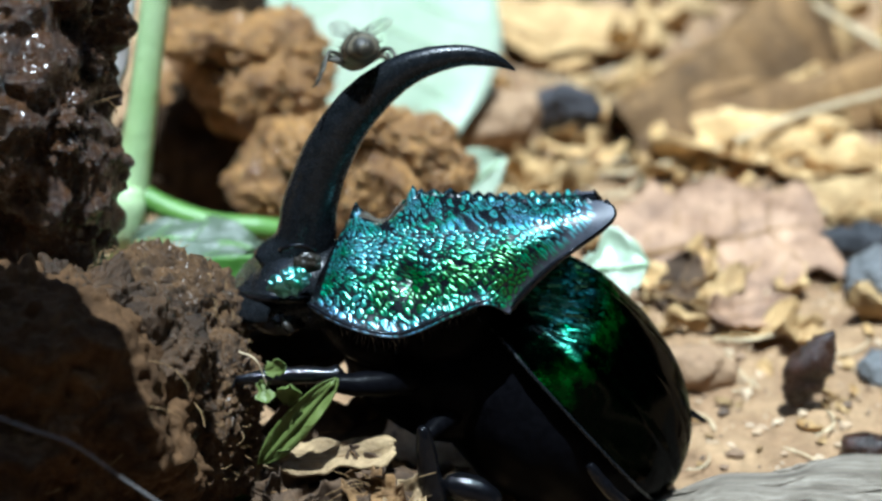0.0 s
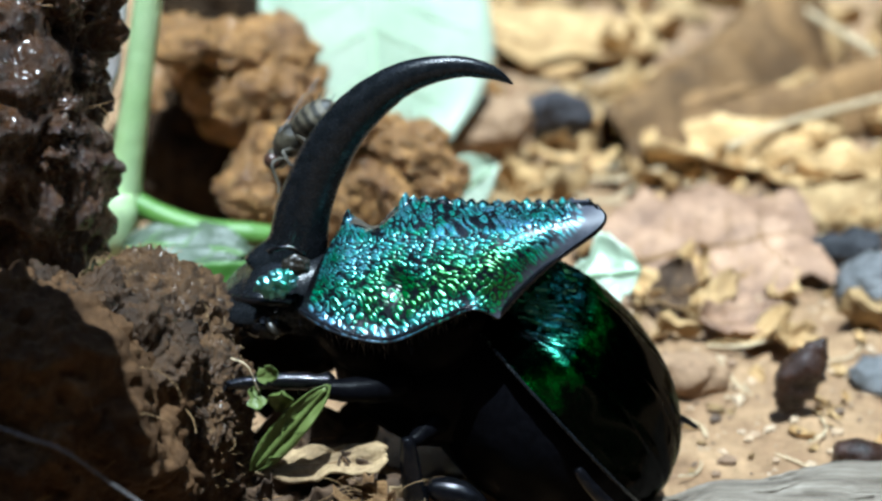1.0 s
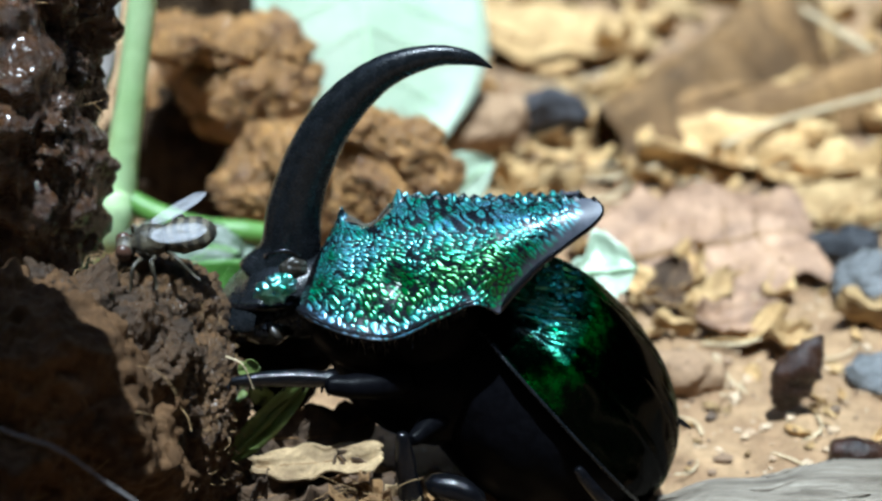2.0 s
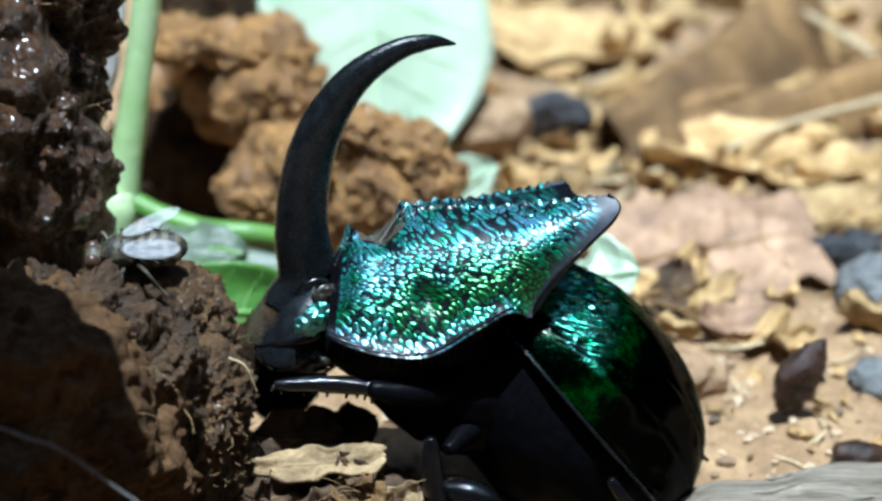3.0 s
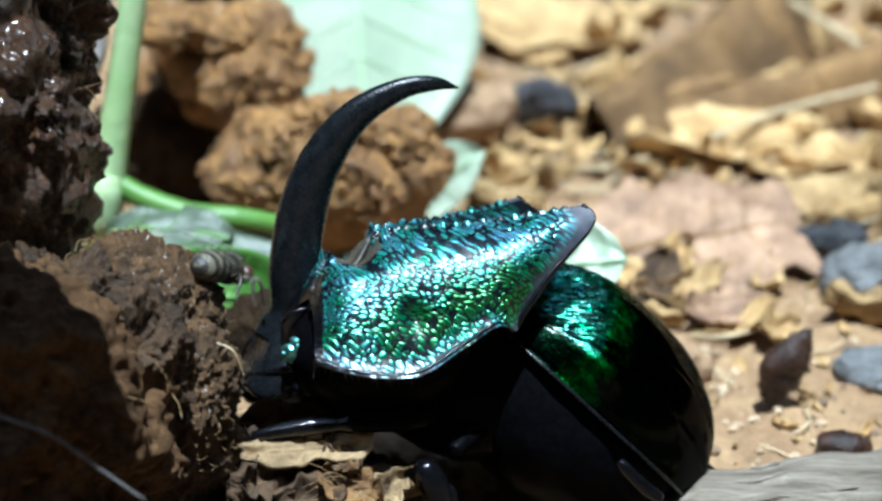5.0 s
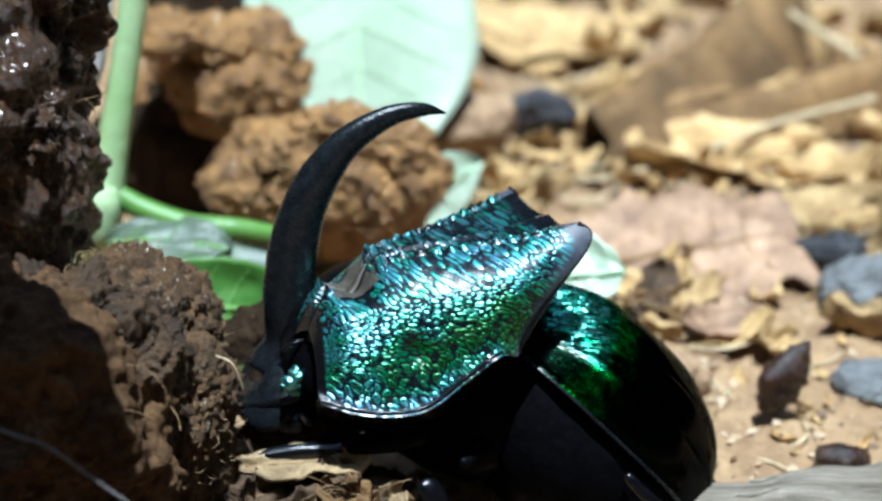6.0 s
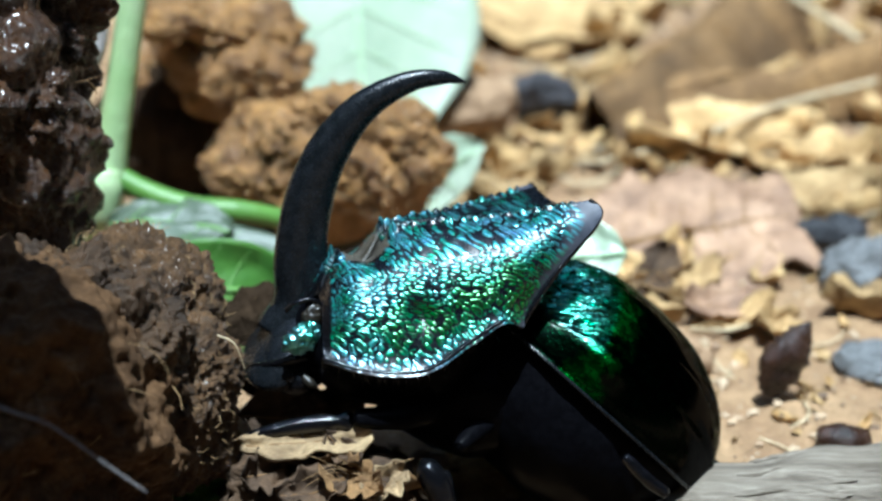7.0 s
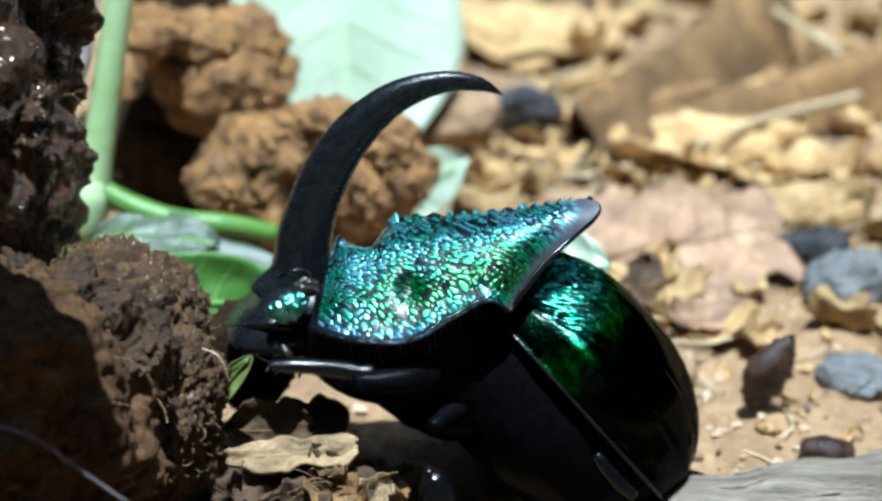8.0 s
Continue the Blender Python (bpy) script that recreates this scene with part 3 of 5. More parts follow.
def driftwood():
    root = thing("driftwood", (WOOD[0][0], WOOD[0][1], GROUND), "weathered grey stick with a cracked grain", "stick")
    o = root.location / MM
    line = [(x - o.x, y - o.y, z - o.z, r) for x, y, z, r in WOOD]
    part("shaft", tube(line, 80, 30, rough=0.22), M_GREY_WOOD, root)
    rnd = random.Random(31)
    for k in range(16):
        a = rnd.uniform(0.1, 2.6)
        start, span = rnd.uniform(0, 2.2), rnd.uniform(0.5, 1.6)
        ridge = []
        for f in np.linspace(0, 1, 7):
            q = spline(line, 200)[min(199, int((start + span * f) / 4 * 199))]
            wob = a + 0.12 * noise.noise((f * 3, k, 0))
            r = q[3] * (0.98 + 0.04 * noise.noise((f * 4, k, 3)))
            ridge.append((q[0], q[1] - r * math.cos(wob), q[2] + r * math.sin(wob), 0.05 + 0.09 * math.sin(math.pi * f)))
        part("grain_ridge", tube(ridge, 24, 6), M_GREY_WOOD, root)


driftwood()
single("charred_bit", ball((9.59, 54.57, -1.60), (2.9, 1.6, 2.5), (10, 5, 10), 4, rough=[(1.5, 0.6, 20)]), M_CHAR, "black charred bit of wood on the soil", "charcoal", smooth=False)
single("charred_bit", ball((8.81, 55.59, -3.60), (1.4, 1.0, 1.0), (0, 0, 0), 3, rough=[(1.0, 0.4, 22)]), M_CHAR, "small black charred bit on the soil", "charcoal", smooth=False)
single("brown_seed", tube([(20.59, 11.60, -3.45, 0.25), (20.89, 11.80, -2.54, 1.0), (21.53, 12.00, -0.97, 1.3), (22.33, 12.30, 0.28, 0.85), (22.89, 12.50, 1.06, 0.1)], 26, 14, 0.7, rough=0.35), M_SEED, "dark red-brown seed husk standing on end", "seed")
single("brown_seed", ball((24.12, 6.42, -3.20), (1.6, 1.0, 0.9), (0, 10, 0), 4, rough=[(1.5, 0.25, 25)]), M_SEED, "dark brown seed lying against a stick", "seed")
single("dark_stone", ball((26.95, 32.84, -3.00), (2.0, 1.5, 1.5), (0, 20, 0), 4, rough=[(1.8, 0.5, 26)]), M_STONE, "black rounded stone on the soil", "stone")
single("dark_stone", ball((29.35, 34.38, -3.20), (1.6, 1.3, 1.2), (0, 0, 0), 4, rough=[(1.8, 0.5, 27)]), M_STONE, "black stone on the soil", "stone")
single("grey_stone", ball((29.6, 27.98, -3.00), (3.4, 2.6, 2.3), (0, 0, 20), 4, rough=[(1.8, 0.6, 28)]), M_GREY_STONE, "grey angular stone on the soil", "stone", smooth=False)
single("grey_stone", ball((27.87, 16.21, -3.60), (2.4, 2.6, 0.9), (0, 0, 20), 4, rough=[(1.8, 0.5, 29)]), M_GREY_STONE, "flat blue-grey stone on the soil", "stone", smooth=False)
single("pebble", ball((15.68, 15.82, -3.20), (2.3, 1.7, 1.5), (0, 8, 0), 4, rough=[(2, 0.5, 30)]), M_PEBBLE, "rounded tan clay pebble", "pebble")
single("soil_lump", ball((3.08, 54.07, -3.00), (5.0, 3.6, 3.6), (0, 0, 10), 5, rough=[(4, 1.4, 31)]), M_PEBBLE, "rounded tan lump of earth", "earth lump")
single("pale_chip", moved(flake(2.6, 0.9, 33, 0.2, 0.1, 0.25), (27.86, 24.39, -3.40, 10, 10, 15)), M_PALE, "small pale wood chip", "chip")


def dry_leaf(at, length, width, turn, seed, label, curl=0.3, fold=0.1, mat=None, wave=0.6, ragged=0.4, thick=0.15, ends=0.6):
    """A dry leaf: a bent, torn blade and the midrib that stands proud of it."""
    root = thing("dry_leaf", at, label, "dry leaf", "dry leaves")
    root.rotation_euler = [radians(a) for a in turn]
    part("blade", flake(length, width, seed, curl, fold, thick, ragged, 26, 18, wave, ends), mat or M_DRY, root)

    def height(u, v):
        return curl * v * v * width / 2 + fold * u * u * length / 2 + wave * noise.noise((u * 1.7 + seed, v * 1.7, seed * 1.3)) + 0.3 * wave * noise.noise((u * 5 + seed, v * 5, seed)) + thick / 2
    rib = [(u * length / 2, 0, height(u, 0), 0.012 * width * (1.3 - u)) for u in np.linspace(-0.93, 0.9, 10)]
    part("midrib", tube(rib, 30, 6), M_TAN_LEAF, root)
    if length > 12:
        for k in range(5):
            for side in (-1, 1):
                line = []
                for f in (0, 0.3, 0.55, 0.8):
                    u, v = -0.65 + 0.28 * k + 0.2 * f, side * f
                    half = width / 2 * max(0.04, 1 - abs(u) ** 2.4) ** ends * (1 + ragged * noise.noise((u * 3.1, seed * 7.3, 0)))
                    line.append((u * length / 2, v * half, height(u, v) - 0.01, 0.007 * width * (1.2 - f)))
                part("side_vein", tube(line, 10, 5), M_TAN_LEAF, root)
    return root


dry_leaf((18.67, 32.43, -2.60), 15, 12, (14, -6, 8), 41, "broad pinkish-brown dry leaf lying flat", 0.05, 0.02, M_PINK_LEAF, 0.8, 0.5, 0.3, 0.15)
dry_leaf((23.30, 66.46, 1.50), 40, 10, facing((24, 40, 2), (-0.2, 0, 1)), 42, "large arched dry leaf, browned to carry shade", -1.35, 0.0, M_SHADED_LEAF, wave=1.6, ends=0.35)
dry_leaf((30.93, 59.27, 0.20), 34, 9, facing((40, 18, 3), (-0.1, -0.2, 1)), 43, "arched tan dry leaf in sunlight", -1.3, 0.05, M_TAN_LEAF, wave=1.8, ends=0.35)
dry_leaf((13.32, 51.82, -2.80), 7, 4.5, facing((10, 8, 2), (0, -0.3, 1)), 44, "small rolled brown dry leaf", -1.1, 0.1, M_TAN_LEAF)
dry_leaf((23.15, 50.04, -3.00), 16, 7, (8, 5, 15), 45, "crumpled tan dry leaf", 0.4, 0.1, wave=1.2)
dry_leaf((29.27, 46.20, -3.00), 10, 5, (6, -8, -12), 46, "crumpled pale dry leaf", 0.4, 0.1, wave=1.8, ragged=0.8)
dry_leaf((28.50, 39.49, -3.00), 9, 5, (6, -4, 12), 47, "brown dry leaf under stones", 0.4, 0.1)
dry_leaf((9.98, 74.74, -2.60), 18, 11, (4, 3, -10), 48, "flat tan dry leaf in sunlight", 0.3, 0.05, wave=1.0)
dry_leaf((19.43, 22.23, -3.20), 6, 3.4, (12, 6, 18), 49, "small crumpled dry leaf", 0.5, 0.2, M_PINK_LEAF)
dry_leaf((22.08, 19.90, -3.00), 3.4, 2.4, (35, 20, 40), 50, "torn dry leaf leaning on a seed", 0.5, 0.2)
dry_leaf((-5.60, -4.20, 2.40), 6.6, 1.7, (30, -4, 4), 51, "curled beige dry leaf beside the beetle", 0.2, 0.08, M_BEIGE, 0.45, 0.5, 0.25, 0.3)
dry_leaf((-3.64, -2.00, -0.82), 6, 3.5, (40, 12, -20), 52, "torn brown dry leaf", 0.7, 0.2, M_TAN_LEAF)
# Dark material here stands in for the shade of a hollow.
dry_leaf((15.42, 26.55, -3.00), 5, 2.6, (20, -30, 60), 53, "dark leaf edge standing in for a shaded hollow", 0.5, 0.2, M_DARK_LEAF)


for k, (place, size, turn) in enumerate((
        ((-7.30, 1.00, 0.83), (5, 3.2), (50, 10, 20)), ((-9.29, -1.00, -0.74), (4.5, 3), (40, 20, -20)),
        ((-4.95, 2.00, 0.60), (4.5, 3), (60, -20, 10)), ((-1.57, -3.00, -0.55), (4, 3), (25, 10, 100)))):
    dry_leaf(place, *size, turn, 90 + k * 1.3, "mouldering brown piece of leaf under the beetle", 0.5, 0.2, M_TAN_LEAF if k % 2 else M_DARK_LEAF)


single("leaf_mound", ball((-5.2, -2.6, -2.0), (5.4, 3.0, 3.6), (0, 0, 0), 5, rough=[(3, 1.2, 61), (-1.2, 0.5, 62), (0.5, 0.2, 63)]), M_DARK_LEAF, "low mound of dark mouldered leaf and soil", "leaf mould")


for place, size, turn, mat, label in (
        ((-3.2, -5.4, 0.9), (3.4, 2.2), (38, 10, -25), M_TAN_LEAF, "broken brown dry leaf on dark mould"), ((-1.7, -5.2, 0.3), (2.8, 1.8), (25, -15, 40), M_BEIGE, "broken beige dry leaf on dark mould"),
        ((-7.7, -5.0, 1.0), (3.2, 2.2), (48, 5, 30), M_DARK_LEAF, "dark mouldering leaf shard"), ((-5.2, -5.7, 0.4), (3.6, 2.2), (32, -12, 10), M_DARK_LEAF, "dark curled leaf shard on mould"),
        ((-3.8, -4.6, 2.0), (2.4, 1.2), (20, 20, -40), M_DARK_LEAF, "small dark leaf shard on mould")):
    dry_leaf(place, *size, turn, 120 + 3 * place[0], label, 0.6, 0.2, mat, 0.6, 0.7, 0.12)
rnd_fibre = random.Random(77)
for _ in range(9):
    fx, fy, fz, fa = rnd_fibre.uniform(-4.8, -1.4), -5.6, rnd_fibre.uniform(0.6, 2.0), rnd_fibre.uniform(-1.2, 1.2)
    fl = rnd_fibre.uniform(0.7, 1.6)
    single("root_fibre", tube([(fx + fl * f * math.cos(fa), fy + 0.3 * f, fz + fl * f * math.sin(fa) + 0.25 * math.cos(3 * f), 0.02) for f in (-1, -0.4, 0.2, 1)], 14, 5), M_FIBRE, "pale thin root fibre on dark mould", "fibre", "root fibres")


def stalk(points, label, mat=None):
    return single("dry_stalk", tube(points, 36, 8, rough=0.2), mat or M_STRAW, label, "stalk", "dry stalks")


stalk([(30.99, 77.35, 0.50, 0.32), (33.90, 71.54, 0.00, 0.32), (37.01, 65.45, -0.60, 0.3)], "pale dry stalk lying over leaves")
stalk([(13.22, 45.74, -3.00, 0.14), (19.91, 48.08, -2.20, 0.2), (26.36, 52.27, -1.20, 0.24), (35.89, 57.37, -0.60, 0.26)], "long pale dry stalk lying on leaves")
stalk([(14.38, 57.22, -2.40, 0.2), (18.07, 54.73, -2.00, 0.2), (22.21, 52.90, -2.40, 0.18), (24.05, 53.40, -3.20, 0.14)], "thin bent straw on dry leaves")
stalk([(17.06, 20.14, -3.40, 0.1), (19.01, 19.21, -3.00, 0.13), (21.26, 20.28, -3.00, 0.1)], "short thin straw on the soil")
stalk([(17.65, 19.16, -3.60, 0.06), (18.20, 15.48, -3.40, 0.07), (19.06, 14.26, -3.70, 0.05)], "fine curved rootlet on soil")
stalk([(-9.93, -4.50, 8.60, 0.045), (-9.07, -5.00, 8.39, 0.04), (-8.57, -5.00, 6.98, 0.025)], "curved pale grass fibre on dung")


def litter():
    """Small leaf fragments scattered over the soil, each a thing of its own, and finer crumbs as one."""
    rnd = random.Random(7)
    shapes = [flake_mesh(k) for k in range(10)]
    for k in range(230):
        y = rnd.uniform(20, 90)
        x = rnd.uniform(-4, 12 + (y + 95) * 0.24)
        if x < 13 and y < 34:
            continue
        ob = new("leaf_fragment", shapes[k % 10])
        s = rnd.uniform(0.5, 1.4)
        ob.scale = (s, s * rnd.uniform(0.7, 1.2), s)
        ob.location = (x * MM, y * MM, (on_ground(x, y) + 0.35) * MM)
        ob.rotation_euler = (rnd.gauss(0, 0.35), rnd.gauss(0, 0.35), rnd.uniform(0, 6.28))
        tagged(ob, "crumpled tan fragment of a dry leaf on soil", "leaf fragment", "leaf fragments")
    for k in range(85):
        x, y = rnd.uniform(12, 31), rnd.uniform(0, 30)
        ob = new("leaf_fragment", shapes[k % 10])
        s = 0.14 + 0.34 * rnd.random() ** 2
        ob.scale = (s, s * rnd.uniform(0.5, 1.2), s)
        ob.location = (x * MM, y * MM, (on_ground(x, y) + 0.12) * MM)
        ob.rotation_euler = (rnd.gauss(0, 0.4), rnd.gauss(0, 0.4), rnd.uniform(0, 6.28))
        tagged(ob, "tiny crumpled bit of dry leaf on soil", "leaf fragment", "leaf fragments")
    for k in range(28):
        x, y, a = rnd.uniform(10, 34), rnd.uniform(2, 75), rnd.uniform(0, 3.14)
        n = rnd.uniform(0.8, 2.6) * (1 + y / 60)
        pts = [(x + n * f * math.cos(a + 0.4 * f), y + n * f * math.sin(a + 0.4 * f), on_ground(x, y) + 0.25 + 0.2 * rnd.random(), 0.05 + 0.03 * rnd.random()) for f in (-1, -0.3, 0.4, 1)]
        single("straw_bit", tube(pts, 12, 6), M_STRAW, "short dry bit of straw on soil", "straw", "straw bits")
    more = random.Random(19)
    far = bmesh.new()
    for k in range(110):
        y = more.uniform(42, 92)
        x = more.uniform(2, 10 + (y + 95) * 0.22)
        size = more.uniform(0.35, 1.0)
        one = shapes[k % 10].copy()
        turn = Euler((more.gauss(0, 0.5), more.gauss(0, 0.4), more.uniform(0, 6.28)))
        one.transform(Matrix.LocRotScale((x * MM, y * MM, (on_ground(x, y) + 0.6) * MM), turn, (size * 1.5, size * more.uniform(0.3, 0.8), size)))
        far.from_mesh(one)
        bpy.data.meshes.remove(one)
    mesh = bpy.data.meshes.new("leaf_shreds")
    far.to_mesh(mesh)
    far.free()
    mesh.materials.append(M_DRY)
    mesh.polygons.foreach_set("use_smooth", [True] * len(mesh.polygons))
    tagged(new("leaf_shreds", mesh), "narrow curled shreds of dry leaf strewn over soil", "leaf litter", kind="stuff")
    for k in range(26):
        x, y, a = more.uniform(6, 34), more.uniform(36, 78), more.uniform(-0.6, 1.2)
        n = more.uniform(1.5, 4.5)
        pts = [(x + n * f * math.cos(a + 0.3 * f), y + n * f * math.sin(a + 0.3 * f), on_ground(x, y) + 0.9 + 0.4 * more.random(), 0.07 + 0.05 * more.random()) for f in (-1, -0.3, 0.4, 1)]
        single("straw_bit", tube(pts, 12, 6), M_STRAW, "dry bit of straw lying over leaves", "straw", "straw bits")
    # Dark litter, mostly out of sight, added to cut light bounced off soil.
    bm = bmesh.new()
    for k in range(1500):
        y = rnd.uniform(-90, -3)
        x = rnd.uniform(-60, 60)
        one = flake(rnd.uniform(3, 6), rnd.uniform(2, 3.5), rnd.uniform(0, 99), rnd.uniform(0, 0.5), 0.1, 0.1, 0.5, 7, 6, 0.4)
        moved(one, (x, y, on_ground(x, y) + rnd.uniform(0.1, 0.8), rnd.gauss(0, 16), rnd.gauss(0, 16), rnd.uniform(0, 360)))
        scrap = bpy.data.meshes.new("scrap")
        one.to_mesh(scrap)
        one.free()
        bm.from_mesh(scrap)
        bpy.data.meshes.remove(scrap)
    tagged(part("leaf_mould", bm, M_DARK_LEAF), "mostly unseen dark leaf litter added to cut bounced light", "leaf litter", kind="stuff")
    unit = ball((0, 0, 0), (1, 1, 1), detail=1)
    shape = np.array([v.co for v in unit.verts])
    sides = [[v.index for v in f.verts] for f in unit.faces]
    unit.free()
    points, faces = [], []
    for k in range(3200):
        y = rnd.uniform(-3, 80)
        x = rnd.uniform(-20, 12 + (y + 95) * 0.24)
        r = 0.08 + 0.32 * rnd.random() ** 3
        a = rnd.uniform(0, 6.28)
        p = shape * np.array([r * rnd.uniform(0.8, 1.9), r, r * 0.8]) * (1 + 0.25 * np.array([[rnd.gauss(0, 1)] for _ in shape]))
        p = p @ np.array([[math.cos(a), math.sin(a), 0], [-math.sin(a), math.cos(a), 0], [0, 0, 1]]) + np.array([x, y, on_ground(x, y) + r * 0.4])
        faces += [[v + len(points) for v in f] for f in sides]
        points += list(p * MM)
    mesh = bpy.data.meshes.new("soil_crumbs")
    mesh.from_pydata(points, [], faces)
    mesh.materials.append(M_CRUMB)
    tagged(new("soil_crumbs", mesh), "loose crumbs of soil and broken leaf", "crumbs", kind="stuff")


def flake_mesh(k):
    bm = flake(4.2, 2.4, 60 + k * 1.7, 0.3 + 0.08 * k, 0.15, 0.12, 0.6, 10, 8, 0.6)
    bmesh.ops.scale(bm, vec=(MM, MM, MM), verts=bm.verts)
    mesh = bpy.data.meshes.new("leaf_fragment")
    bm.to_mesh(mesh)
    bm.free()
    mesh.materials.append(M_DRY)
    mesh.polygons.foreach_set("use_smooth", [True] * len(mesh.polygons))
    return mesh


def crumb_build(t, b):
    isl = t.nodes.new("ShaderNodeNewGeometry").outputs["Random Per Island"]
    t.links.new(ramp(t, isl, [(0.0, (0.05, 0.035, 0.025)), (0.35, (0.22, 0.14, 0.08)), (0.7, (0.42, 0.3, 0.18)), (1.0, (0.46, 0.35, 0.23))]), b.inputs["Base Color"])
    b.inputs["Roughness"].default_value = 0.85


M_CRUMB = material("soil_crumb", crumb_build)
litter()

# ---- the beetle ----
MID = 3.0
BASE = Vector((5.0, MID, GROUND))
beetle = thing("dung_beetle", BASE, "black dung beetle with metallic green back and long curved horn", "beetle")


def rel(p):
    return [p[0] - BASE.x, p[1] - BASE.y, p[2] - BASE.z]


BODY = Vector((6.0, MID, 2.7)) - BASE
AXIS = Vector((0.643, 0, -0.766))
NEAR = Vector((0.766, 0, 0.643)) * math.sin(radians(20)) + Vector((0, -math.cos(radians(20)), 0))
UP = Vector((0.766, 0, 0.643)) * math.cos(radians(20)) + Vector((0, math.sin(radians(20)), 0))


def wing_case(side):
    """One wing case: half of a domed shell with long grooves."""
    bm = bmesh.new()
    nu, nv = 150, 260
    vs = []
    for i in range(nu):
        u = -0.93 + 1.92 * i / (nu - 1)
        for j in range(nv):
            f = j / (nv - 1)
            a = (0.006 + f * 0.54) * math.pi
            ring = math.sqrt(max(0.0, 1 - min(1, abs(u)) ** 2.3))
            groove = 0.06 * max(0.0, math.cos(a * 15)) ** 8 + 0.10 * noise.noise((u * 3, a * 4, 2))
            groove += 0.65 * abs(noise.noise((u * 7, a * 24 + u * 16, 5))) * max(0.0, min(1.0, (-0.32 - u) * 5)) * max(0.0, min(1.0, (1.4 - a) * 5))
            groove -= 0.42 * math.exp(-(((u + 0.30) * 8.5 / 1.6) ** 2) - ((a - 1.36) * 6.3 / 1.0) ** 2)
            r = 1.03 - 0.02 * f
            h = 6.0 * ring * math.cos(a) * r
            w = 7.0 * ring * math.sin(a) * r * side
            p = BODY + AXIS * (8.5 * u) + UP * h + NEAR * w
            n = UP * math.cos(a) + NEAR * (side * math.sin(a))
            vs.append(bm.verts.new(p - n * groove))
    grid_faces(bm, vs, nu, nv)
    bmesh.ops.recalc_face_normals(bm, faces=bm.faces)
    edge = [vs[i * nv + nv - 1].co.copy() for i in range(2, nu - 2)]
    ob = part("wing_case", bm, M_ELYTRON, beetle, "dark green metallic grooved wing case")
    line = [(*p, 0.1) for p in edge[::8]]
    part("wing_case_rim", tube(line, 50, 8), M_HORN, beetle)
    return ob


wing_case(1)
wing_case(-1)
part("abdomen", ball(BODY, (8.3, 6.7, 5.75), (20, 50, 0), 5, rough=[(2.5, 0.15, 40)]), M_BELLY, beetle, "black underside in shade")
part("thorax", ball(rel((0.3, MID, 4.6)), (5.6, 5.6, 4.3), (0, 15, 0), 5, rough=[(2.0, 0.25, 41)]), M_BELLY, beetle)


LEAN = radians(20)
MID_TOP = (0, 3.2, 14.0)


def mirrored(p):
    """The twin of a point of the shield on the beetle's other side; the beetle leans away from its raised left side."""
    n = np.array([0, math.cos(LEAN), -math.sin(LEAN)])
    return p - 2 * ((p - np.array(MID_TOP)) @ n) * n


